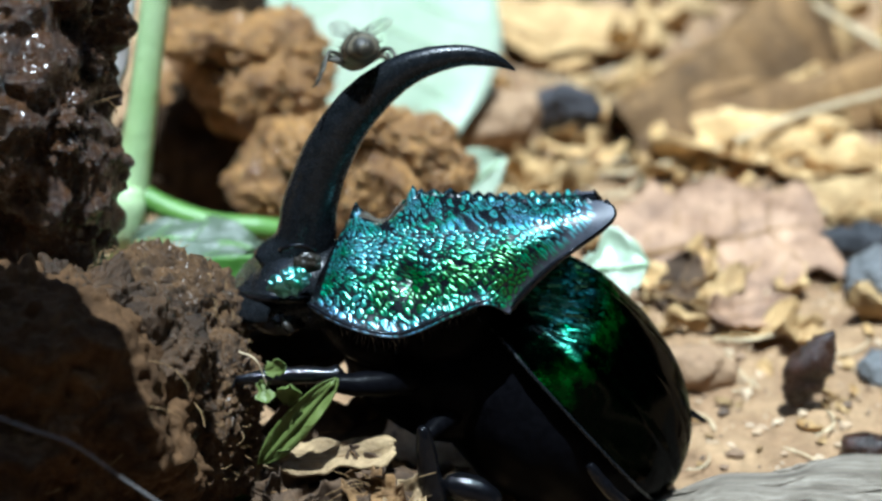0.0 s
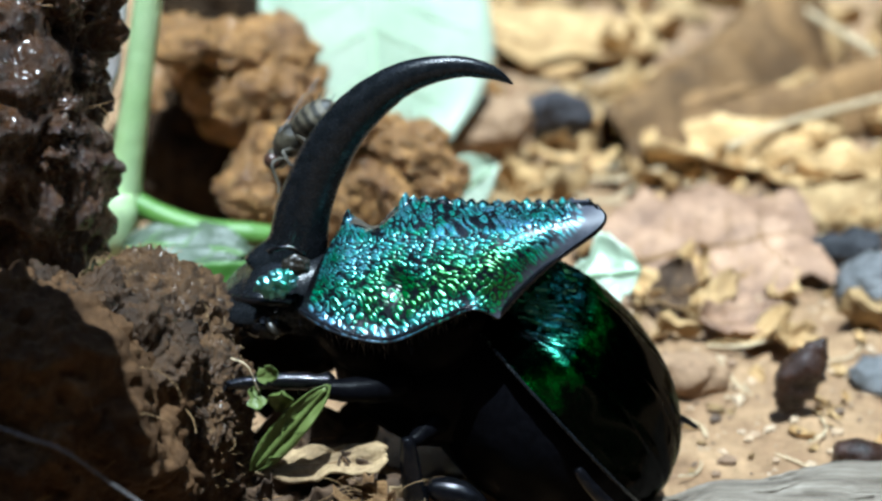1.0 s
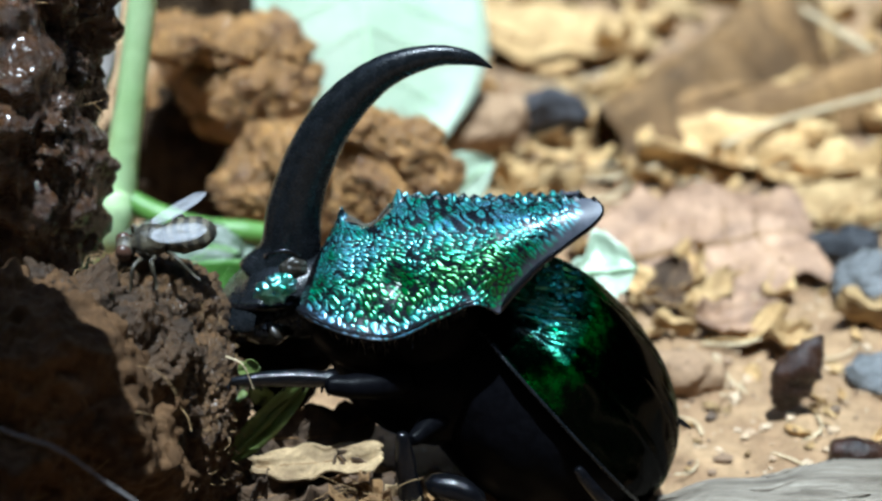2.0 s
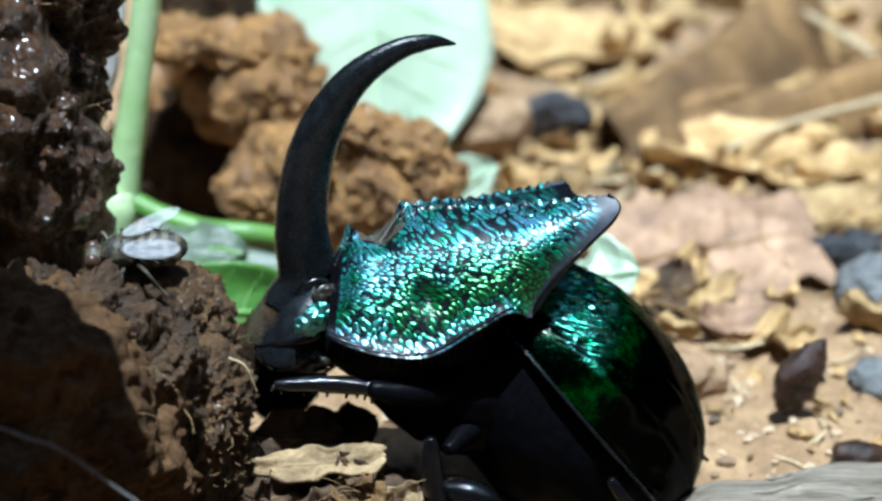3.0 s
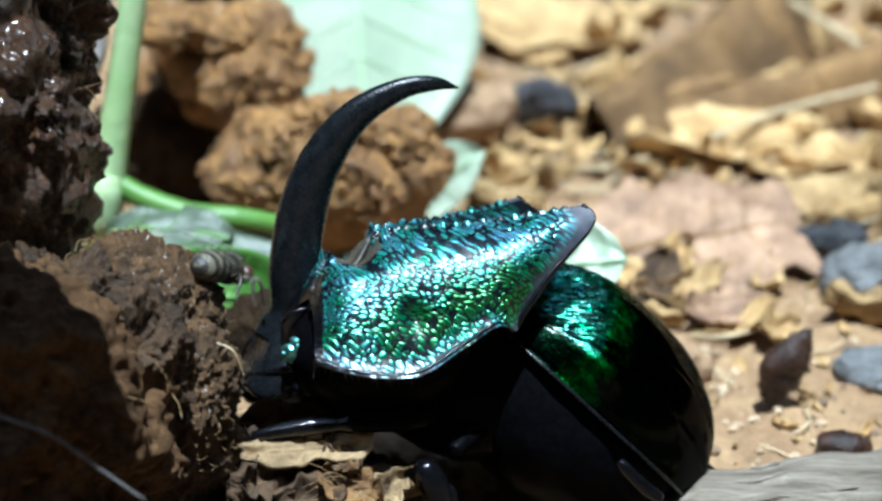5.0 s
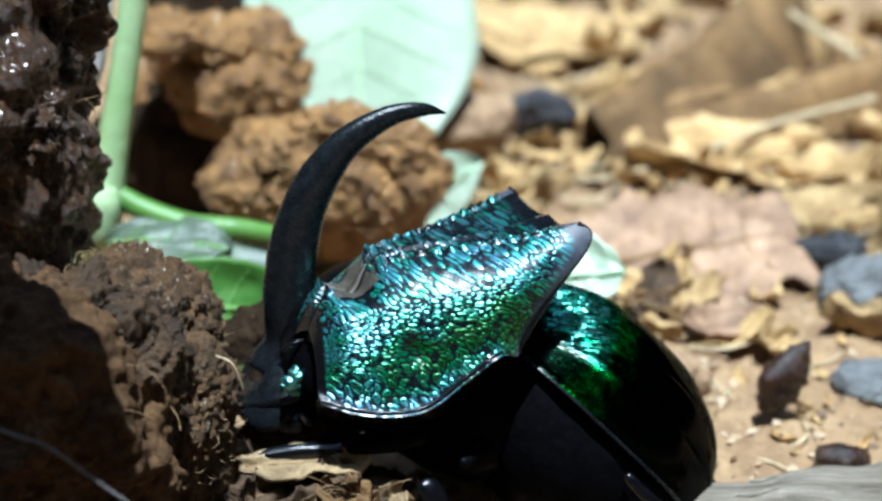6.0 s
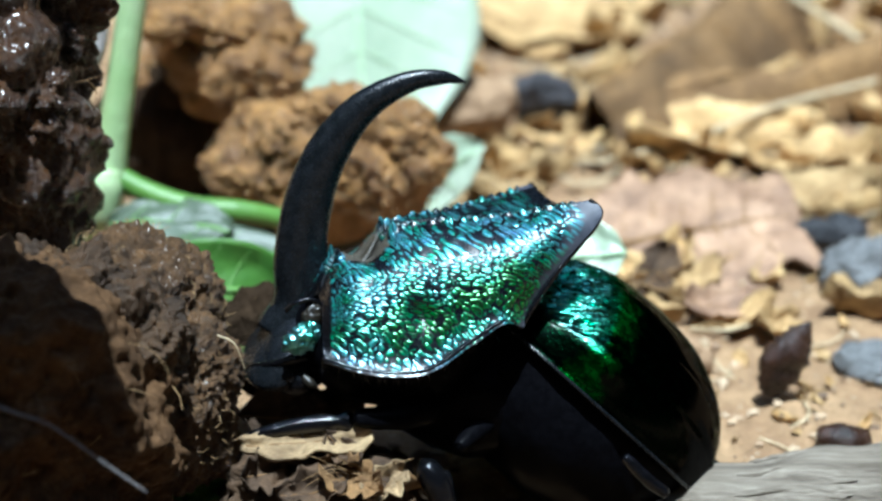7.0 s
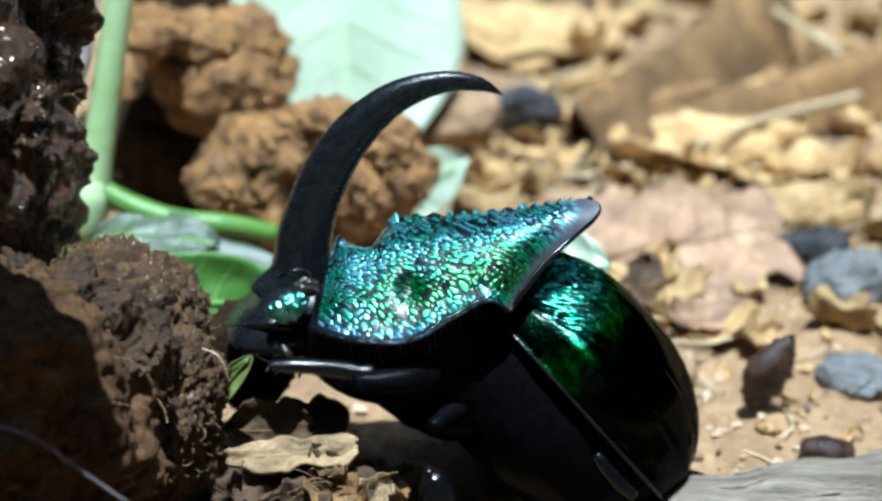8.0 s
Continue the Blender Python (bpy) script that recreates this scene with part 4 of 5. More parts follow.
def shield():
    """The front back-plate: flanks rising from a wavy lower edge to two ridges, a hollow disc between them."""
    low = [(0.0, -6.61, -1.60, 9.78), (0.1, -5.44, -2.60, 9.50), (0.22, -4.01, -3.40, 9.28), (0.35, -2.33, -3.90, 9.22), (0.6, 0.44, -3.90, 10.31), (0.85, 2.32, -3.70, 10.92), (1.0, 3.36, -3.30, 10.25)]
    ridge = [(0.0, -5.57, 2.20, 11.14), (0.1, -4.44, 2.20, 13.11), (0.22, -2.76, 2.20, 13.74), (0.35, -1.03, 2.00, 14.20), (0.6, 2.72, 0.80, 14.41), (0.85, 6.37, -0.40, 14.87), (1.0, 8.12, -0.90, 15.14)]
    disc = [(0.0, -5.74, 3.00, 10.77), (0.1, -4.62, 3.00, 12.53), (0.22, -3.01, 3.00, 13.45), (0.35, -1.13, 3.00, 13.86), (0.6, 2.78, 3.00, 13.45), (0.85, 6.55, 3.00, 13.13), (1.0, 8.41, 3.00, 13.13)]
    nu, side_n, disc_n = 450, 240, 40
    s = np.linspace(0, 1, nu)
    L, R, D = table(s, low), table(s, ridge), table(s, disc)
    D[:, 1] = MID_TOP[1] + (D[:, 2] - MID_TOP[2]) * math.tan(LEAN)
    dip = 1.15 * np.exp(-(((s - 0.215) / 0.07) ** 2))
    bm = bmesh.new()
    vs, cols = [], []
    for i in range(nu):
        row = []
        for j in range(side_n):
            f = j / (side_n - 1)
            p = L[i] * (1 - f) + R[i] * f
            out = 1.7 * math.sin(math.pi * f**1.6) ** 0.8 * math.sin(math.pi * min(1, 0.1 + s[i] * 0.8)) ** 0.6
            p = p + np.array([-0.05, -0.62, 0.45]) * out
            p[0] += 1.2 * math.sin(math.pi * f**3) * max(0.0, (s[i] - 0.75) / 0.25) ** 2
            p[2] -= dip[i] * min(1.0, max(0.0, (f - 0.72) / 0.28)) ** 1.5
            p[1] -= 0.28 * max(0.0, 1 - f / 0.16) ** 2
            row.append(p)
        for j in range(1, disc_n + 1):
            f = j / disc_n
            p = R[i] * (1 - f) + D[i] * f
            row.append(p + np.array([0, 0, -dip[i]]) + np.array([0, 0, -0.5]) * math.sin(math.pi * f * 0.5) * math.sin(math.pi * f))
        other = [mirrored(p) for p in row[:-1]][::-1]
        cols = row + other
        for p in cols:
            vs.append(Vector(p))
    nv = len(cols)
    pit = Vector((-1.63, -3.00, 11.62))
    made = []
    # First layer's zeros paint shade black into grooves, pit and inner disc.
    mask, shade, grey = [bm.verts.layers.float.new(name) for name in ("lit_granule", "tint", "lobe")]

    def clip(v):
        return max(0.0, min(1.0, v))
    for i in range(nu):
        teeth = 0.28 * abs(math.sin(math.pi * (s[i] * 21 + 0.6 * noise.noise((s[i] * 9, 0, 0))))) ** 1.5 * clip((s[i] - 0.31) * 30) * clip((0.97 - s[i]) * 20)
        teeth *= 0.75 + 0.5 * noise.noise((s[i] * 17, 3, 0))
        teeth += 0.6 * math.exp(-(((s[i] - 0.1) / 0.018) ** 2)) + 0.55 * math.exp(-(((s[i] - 0.315) / 0.02) ** 2))
        for j in range(nv):
            k = i * nv + j
            p = vs[k]
            du = vs[min(i + 1, nu - 1) * nv + j] - vs[max(i - 1, 0) * nv + j]
            dv = vs[i * nv + min(j + 1, nv - 1)] - vs[i * nv + max(j - 1, 0)]
            n = du.cross(dv)
            n = n.normalized() if n.length > 1e-9 else Vector((0, 0, 1))
            if n.z < 0 and abs(n.z) > 0.2:
                n = -n
            q = Vector(p)
            near = min(j, nv - 1 - j)
            f = near / (side_n - 1)
            inner = f > 1.02
            rear = clip((0.992 - s[i] - 0.05 * f * f) * 15)
            fade = min(1.0, near / 7, s[i] * 25) * rear
            hollow = clip(1.6 * math.exp(-((s[i] - 0.205) / 0.075) ** 4)) * clip((f - 0.82) * 14 + noise.noise(q * 1.5))
            front = clip((0.035 + 0.035 * f - s[i]) * 60)
            worn = (1 - hollow) * (1 - front)
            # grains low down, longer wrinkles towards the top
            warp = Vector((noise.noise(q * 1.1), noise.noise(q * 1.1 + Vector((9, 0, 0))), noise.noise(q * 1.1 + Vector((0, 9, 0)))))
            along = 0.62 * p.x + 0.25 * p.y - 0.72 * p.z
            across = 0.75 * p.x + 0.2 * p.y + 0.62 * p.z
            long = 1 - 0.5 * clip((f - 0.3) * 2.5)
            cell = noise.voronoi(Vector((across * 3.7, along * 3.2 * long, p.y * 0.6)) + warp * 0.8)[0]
            lit_granule = clip((cell[1] - cell[0]) / 0.2 - 0.72)
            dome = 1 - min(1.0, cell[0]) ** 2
            high = (0.036 * lit_granule - 0.036 + 0.006 * dome + 0.04 * noise.noise(q * 1.1)) * fade * worn
            gap = math.hypot(p.x - pit.x, 0.5 * (p.y - pit.y), p.z - pit.z)
            sunk = math.exp(-((gap / 0.62) ** 2)) if j < side_n else 0.0
            high -= 0.5 * sunk
            q = p + n * high
            q.z += teeth * math.exp(-(((near - side_n + 1) / (4.5 if not inner else 2.0)) ** 2))
            v = bm.verts.new(q)
            v[mask] = lit_granule * fade * worn * (1 - sunk) * (0.14 if inner else 1.0) * (1 - 0.6 * math.exp(-(((near - side_n + 1) / 5) ** 2)))
            v[grey] = 0.0 if inner else 1 - rear
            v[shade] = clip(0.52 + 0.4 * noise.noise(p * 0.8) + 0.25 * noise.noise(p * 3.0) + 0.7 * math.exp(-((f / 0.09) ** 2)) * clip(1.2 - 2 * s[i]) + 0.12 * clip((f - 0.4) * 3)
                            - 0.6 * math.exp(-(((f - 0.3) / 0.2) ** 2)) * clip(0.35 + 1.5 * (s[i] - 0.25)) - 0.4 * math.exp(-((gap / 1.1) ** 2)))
            made.append(v)

    def which(i, j):
        if s[i] < 0.03 and j > 12:
            return 2
        if 0.125 < s[i] < 0.29 and side_n - 22 < j < nv - side_n + 22:
            return 1
        return 0
    grid_faces(bm, made, nu, nv, mat=which)
    bmesh.ops.recalc_face_normals(bm, faces=bm.faces)
    bmesh.ops.translate(bm, vec=-BASE, verts=bm.verts)
    pivot = rel((-0.12, 3.00, 8.17))
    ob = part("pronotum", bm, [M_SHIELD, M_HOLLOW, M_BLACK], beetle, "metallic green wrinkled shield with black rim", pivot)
    rim = [(*L[k], 0.2) for k in range(0, nu, 16)] + [(*(L[-1] * (1 - f) + R[-1] * f + np.array([0.0, -0.62, 0.45]) * 0.6 * math.sin(math.pi * f) + np.array([1.2, 0, 0]) * math.sin(math.pi * f**3)), 0.2 - 0.07 * f) for f in (0.15, 0.4, 0.6, 0.75, 0.88, 1.0)]
    far = [(*mirrored(np.array(p[:3])), p[3]) for p in rim]
    for line in (rim, far):
        bm = tube([(*(Vector(p[:3]) - BASE - Vector(pivot)), p[3]) for p in line], 120, 10)
        part("rim", bm, M_BLACK, ob, "smooth black raised rim")
    # underside of the shield
    bm = ball([a - b for a, b in zip(rel((-1.1, MID, 8.1)), pivot)], (5.6, 5.6, 3.9), (0, -4, 0), 4)
    part("underside", bm, M_BELLY, ob, "black hairy underside")
    bm = bmesh.new()
    rnd = random.Random(5)
    for k in range(90):
        f = rnd.random()
        p = Vector(table(np.array([f * 0.75]), low)[0]) + Vector((0, 0.4, -0.2))
        e = Vector((rnd.gauss(0, 0.2), rnd.gauss(0, 0.2), -rnd.uniform(0.5, 1.1)))
        tube([(*(p - BASE - Vector(pivot)), 0.03), (*(p + e - BASE - Vector(pivot)), 0.01)], 2, 4, bm=bm)
    tagged(part("bristle_fringe", bm, M_BLACK, ob), kind="stuff")
    return ob


pronotum = shield()


def head():
    pivot = rel((-6.60, 3.00, 8.82))

    def loc(p):
        return [a - b for a, b in zip(rel(p), pivot)]
    bm = bmesh.new()
    rows = [(0.0, -11.07, 3.00, 8.43, -11.03, 3.00, 8.10, 1.2), (0.12, -10.67, 3.00, 8.89, -10.62, 3.00, 7.90, 2.6), (0.3, -9.82, 3.00, 9.67, -9.60, 3.00, 7.57, 3.5), (0.5, -8.84, 3.00, 10.58, -8.42, 3.00, 7.34, 3.7),
            (0.75, -7.43, 3.00, 11.03, -6.95, 3.00, 7.01, 3.2), (1.0, -5.38, 3.00, 11.09, -5.32, 3.00, 6.68, 2.6)]
    nu, nv = 40, 36
    prof = table(np.linspace(0, 1, nu), rows)
    vs = []
    for top_x, _, top_z, low_x, _, low_z, wide in prof:
        for k in range(nv):
            a = 2 * math.pi * k / nv
            f = 0.5 + 0.5 * math.sin(a)
            f = 0.35 * f + 0.65 * f * f
            y = MID - wide * math.copysign(abs(math.cos(a)) ** 0.8, math.cos(a))
            p = Vector((low_x + (top_x - low_x) * f, y, low_z + (top_z - low_z) * f))
            p.z += 0.10 * noise.noise(p * 1.2)
            vs.append(bm.verts.new(loc(p)))
    grid_faces(bm, vs, nu, nv, closed=True)
    bm.faces.new(vs[:nv])
    bm.faces.new(vs[-nv:])
    bmesh.ops.recalc_face_normals(bm, faces=bm.faces)
    ob = part("head", bm, M_HORN, beetle, "black head with a shovel-shaped front edge")
    ob.location = Vector(ob.location) + Vector(pivot) * MM
    horn = HORN
    bm = tube([(*loc(p[:3]), p[3]) for p in horn], 70, 20, 0.8, rough=0.03)
    part("horn", bm, M_HORN, ob, "long smooth black horn curving backward")
    edge = [(-6.86, 0.00, 9.25), (-8.10, -0.60, 9.51), (-9.62, 0.40, 9.18), (-10.84, 2.40, 8.53), (-10.90, 4.50, 8.10), (-9.87, 6.50, 7.81)]
    part("front_edge", tube([(*loc(p), 0.22) for p in edge], 30, 8), M_BLACK, ob)
    part("cheek", ball(loc((-7.63, -0.90, 10.66)), (1.15, 0.5, 0.72), (0, -22, 0), 5, rough=[(0.7, 0.3, 52), (-0.3, 0.12, 54)]), M_GREEN, ob, "metallic blue-green cheek")
    part("eye", ball(loc((-6.68, -0.60, 11.62)), (0.7, 0.4, 0.55), (0, 0, 0), 4, rough=[(0.4, 0.14, 55)]), M_EYE, ob, "dull brown eye")
    part("brow_ridge", tube([(*loc(p), 0.14) for p in ((-8.08, -0.40, 12.15), (-7.58, -0.60, 12.50), (-6.87, -0.60, 12.53), (-6.34, -0.40, 12.15))], 14, 8), M_BLACK, ob, "raised shiny brow ridge")
    part("mouthpart", ball(loc((-8.22, 0.40, 7.99)), (1.3, 1.3, 0.9), (0, 0, 0), 3, rough=[(0.6, 0.2, 53)]), M_BLACK, ob)
    part("palp", tube([(*loc(p), r) for p, r in (((-8.13, -0.60, 8.65), 0.16), ((-7.83, -1.00, 8.21), 0.24), ((-7.55, -1.00, 7.89), 0.1))], 10, 8), M_EYE, ob)
    return ob


HORN = [(-7.91, 3.00, 9.54, 2.1), (-7.10, 3.00, 11.09, 1.62), (-6.59, 3.00, 13.80, 1.4), (-5.43, 3.00, 16.69, 1.28), (-3.80, 3.00, 18.98, 1.12), (-1.66, 3.00, 20.63, 0.85), (0.73, 3.00, 21.31, 0.58), (2.56, 3.00, 21.13, 0.38), (3.72, 3.00, 20.57, 0.06)]
beetle_head = head()


def limb(name, rows, mat=None, teeth=0, label="", flat=1.0):
    """A leg part along rows of (point, radius); its origin is the first point."""
    pivot = rel(rows[0][0])
    line = [(*[a - b for a, b in zip(rel(p), pivot)], r) for p, r in rows]
    tip, butt = np.array(line[-1]), np.array(line[0])
    out, back = tip[:3] - np.array(line[-2][:3]), butt[:3] - np.array(line[1][:3])
    out, back = out / np.linalg.norm(out), back / np.linalg.norm(back)
    line = [(*(butt[:3] + back * butt[3] * 0.8), butt[3] * 0.15)] + line + [(*(tip[:3] + out * tip[3] * 0.8), tip[3] * 0.15)]
    bm = tube(line, 34, 12, flat, rough=0.12)
    if teeth:
        pts = spline(line, teeth + 2)[1:-1]
        for p in pts:
            tube([(*p[:3], p[3] * 0.4), (p[0] - 0.12, p[1] - 0.25, p[2] - p[3] * 1.35, 0.05)], 6, 8, bm=bm)
    ob = part(name, bm, mat or M_BLACK, beetle, label)
    ob.location = Vector(pivot) * MM
    return ob


fore_tibia = limb("front_shin", [((-4.90, -3.50, 6.62), 0.56), ((-5.5, -3.55, 6.68), 0.42), ((-6.29, -3.60, 6.76), 0.46), ((-7.97, -3.70, 6.80), 0.42), ((-9.79, -3.80, 6.70), 0.26)], teeth=9, label="shiny black toothed digging shin")
fore_femur = limb("front_thigh", [((-1.55, -1.50, 5.57), 0.75), ((-2.96, -2.50, 5.72), 0.72), ((-5.07, -3.00, 5.99), 0.48)], M_BELLY, label="thick dull black front thigh")
mid_tibia = limb("middle_shin", [((-0.90, -4.20, 3.98), 0.35), ((-0.68, -4.40, 2.30), 0.55), ((-0.26, -4.60, -0.23), 0.62)], label="shiny black middle shin")
mid_thigh = limb("middle_thigh", [((2.40, -0.40, 3.60), 0.7), ((0.86, -1.60, 3.70), 0.7), ((-0.70, -3.60, 3.40), 0.4)], M_BELLY, label="dull black middle thigh")
mid_foot = limb("middle_foot", [((0.46, -4.20, 0.86), 0.6), ((1.60, -4.40, 0.71), 0.75), ((2.75, -4.60, 0.10), 0.5)], label="shiny black spurred foot")
hind_foot = limb("hind_foot", [((12.19, 2.00, 1.91), 0.22), ((13.26, 2.00, 1.56), 0.2), ((14.10, 2.00, 1.01), 0.1)], label="thin black hind foot")
hind_shin = limb("hind_shin", [((7.60, -4.00, 1.73), 0.28), ((8.48, -4.20, 0.59), 0.34), ((9.37, -4.20, -0.31), 0.3)], label="shiny black hind shin")

# ---- the fly ----
def fly_thing():
    root = thing("fly", (0, 0, 0), "small grey-brown fly with clear wings", "fly")
    part("thorax", ball((0.3, 0, 0.1), (1.05, 0.85, 0.85), detail=4, rough=[(0.4, 0.05, 80)]), M_FLY, root)
    part("abdomen", ball((-1.5, 0, -0.05), (1.5, 0.95, 0.85), (0, -8, 0), 4, rough=[(0.5, 0.06, 81)]), M_FLY_BANDS, root, "banded grey-brown abdomen")
    hd = part("head", ball((1.65, 0, 0), (0.5, 0.7, 0.6), detail=3), M_FLY, root)
    for side in (-1, 1):
        part("eye", ball((1.72, side * 0.45, 0.08), (0.42, 0.36, 0.5), detail=3), M_FLY_EYE, hd, "dark brown compound eye")
        bm = moved(flake(3.1, 1.15, 83 + side, 0.05, 0.03, 0.03, 0.05, 16, 8, 0.05, 0.5), (-1.5, 0, 0.05, 0, 0, 0))
        wing = part("wing", bm, M_WING, root, "clear veined wing")
        wing.location = (0, side * 0.45 * MM, 0.75 * MM)
        wing.rotation_euler = (side * radians(-8), radians(6), side * radians(-17))
        for k, x in enumerate((0.8, 0.2, -0.4)):
            reach = (0.9, 0.2, -1.1)[k]
            part("leg", tube([(x, side * 0.5, -0.4, 0.13), (x + reach * 0.5, side * 1.5, 0.0, 0.11), (x + reach, side * 1.9, -1.0, 0.08), (x + reach * 1.3, side * 2.2, -1.25, 0.05)], 12, 6), M_FLY, root)
    rnd = random.Random(88)
    bm = bmesh.new()
    for _ in range(70):
        d = Vector((rnd.gauss(0, 1), rnd.gauss(0, 1), abs(rnd.gauss(0, 1)))).normalized()
        mid, semi = (((0.3, 0, 0.1), (1.05, 0.85, 0.85)), ((-1.5, 0, -0.05), (1.5, 0.95, 0.85)))[rnd.random() > 0.5]
        p = Vector([m + k * c for m, k, c in zip(mid, semi, d)])
        tube([(*p, 0.025), (*(p + d * 0.3 + Vector((-0.2, 0, 0))), 0.008)], 3, 4, bm=bm)
    tagged(part("bristles", bm, M_FLY, root, "fine dark bristles"), kind="stuff")
    return root


fly = fly_thing()


def at(x, y, z, rx=0, ry=0, rz=0):
    return pose(x * MM, y * MM, z * MM, rx, ry, rz)


def motions():
    m = pulled_leaf.matrix_basis.copy()
    drawn = Matrix.Translation((-0.0047, 0.0095, -0.0038)) @ m @ pose(0, 0, 0, 12, 8, -12)
    walk(pulled_leaf, [(0, m), (1.7, m), (2.7, drawn), (7.5, drawn), (7.8, Matrix.Translation((-0.0029, 0.0042, -0.0016)) @ m), (8, Matrix.Translation((-0.0027, 0.004, -0.0010)) @ m)])
    walk(beetle, [
        (0, at(5.00, 3.00, -4.00, 0.0, 0.0, -0.0)),
        (0.5, at(4.87, 2.99, -3.96, -0.1, 0.0, -0.0)),
        (1, at(4.92, 2.99, -3.89, -0.1, -0.5, -0.5)),
        (1.5, at(4.91, 3.01, -3.85, 0.2, -0.5, -0.4)),
        (3, at(6.06, 3.02, -4.36, 0.3, 1.9, 2.6)),
        (3.2, at(6.75, 2.94, -4.92, -0.9, -0.2, 2.9)),
        (3.5, at(7.76, 2.82, -4.98, -2.9, -3.5, 3.4)),
        (4, at(8.15, 2.84, -5.47, -2.8, -6.4, 3.8)),
        (4.5, at(8.15, 2.74, -5.19, -4.1, -6.0, 3.3)),
        (5.8, at(7.72, 2.37, -5.42, -9.7, -5.3, 5.4)),
        (6, at(8.30, 2.33, -5.80, -10.3, -5.2, 5.6)),
        (6.5, at(8.44, 2.46, -5.78, -8.1, -7.4, 3.0)),
        (7, at(8.45, 2.59, -5.36, -6.3, -6.5, 3.3)),
        (7.5, at(8.30, 2.48, -4.95, -7.3, -5.9, 0.9)),
        (8, at(7.69, 2.56, -4.17, -5.9, -2.1, -1.4)),
    ])
    walk(pronotum, [
        (0, at(-5.12, 0.00, 12.17, -0.0, 0.0, 0.0)),
        (0.5, at(-4.91, -0.19, 12.19, -0.3, -0.7, -1.4)),
        (1, at(-4.87, -0.30, 12.14, -1.1, -0.2, -1.0)),
        (1.5, at(-4.89, -0.22, 12.10, -1.3, -0.1, -1.1)),
        (3, at(-6.37, 0.47, 12.08, 1.9, -4.1, 10.9)),
        (3.5, at(-7.03, -0.60, 12.38, 6.0, -0.5, 14.8)),
        (4, at(-6.93, -0.52, 12.82, 3.7, 3.4, 16.0)),
        (4.5, at(-7.22, -0.91, 12.17, 3.2, 4.2, 17.8)),
        (6, at(-7.89, -1.73, 12.98, 21.1, -6.3, 16.6)),
        (6.5, at(-6.84, -1.09, 12.97, 15.0, -4.6, 13.0)),
        (7, at(-7.26, -0.79, 12.46, 10.8, 0.1, 16.5)),
        (7.5, at(-6.69, -0.60, 11.74, 7.0, -1.1, 13.6)),
        (8, at(-6.31, -0.74, 10.58, -6.7, -0.6, 10.7)),
    ])
    walk(beetle_head, [
        (0, at(-11.60, 0.00, 12.82, -0.0, -0.0, 0.0)),
        (0.5, at(-11.57, -0.04, 12.67, -2.7, 1.1, -1.8)),
        (1, at(-11.52, -0.11, 12.71, -3.3, 2.4, -2.4)),
        (1.5, at(-11.54, 0.12, 12.59, -4.1, 2.8, -3.0)),
        (3, at(-11.84, 0.57, 11.62, 0.4, -17.7, 11.1)),
        (3.5, at(-11.92, 0.48, 11.66, 4.0, -15.1, 2.1)),
        (4, at(-12.01, 0.93, 12.45, 4.9, -8.7, 7.1)),
        (4.5, at(-12.02, 0.50, 11.70, 1.6, -7.1, 6.2)),
        (6, at(-12.77, -0.20, 11.02, 8.1, -10.5, 6.5)),
        (6.5, at(-12.23, -0.55, 11.89, 6.7, -6.7, 3.6)),
        (7, at(-12.32, -0.27, 11.61, 1.5, -6.3, 5.7)),
        (7.5, at(-12.20, -0.43, 11.47, 2.7, -4.0, 4.0)),
        (8, at(-12.32, 0.04, 11.00, 0.2, -0.2, 3.6)),
    ])
    walk(fore_tibia, [
        (0, at(-10.18, -6.50, 10.71, -0.0, -1.6, 0.0)),
        (0.5, at(-9.97, -6.51, 10.67, 0.1, -1.6, 0.0)),
        (1, at(-9.96, -6.59, 10.66, 0.1, 0.4, 0.5)),
        (1.5, at(-9.91, -6.55, 10.66, -0.2, -0.3, 0.4)),
        (3, at(-9.43, -6.06, 10.47, -0.2, 1.3, -2.6)),
        (3.5, at(-9.38, -6.29, 10.62, 2.8, 14.0, -2.7)),
        (4, at(-10.46, -6.10, 10.26, 2.4, -4.5, -4.0)),
        (4.5, at(-10.48, -6.31, 9.75, 3.8, -3.0, -3.5)),
        (6, at(-11.70, -6.28, 8.67, 9.8, 0.6, -5.5)),
        (6.5, at(-11.03, -6.74, 9.57, 7.7, 2.4, -2.6)),
        (7, at(-11.24, -6.46, 9.33, 5.9, -2.3, -3.5)),
        (7.5, at(-10.77, -7.03, 9.33, 7.3, -7.2, -1.9)),
        (8, at(-8.79, -7.40, 10.54, 6.0, 7.7, 2.2)),
    ])
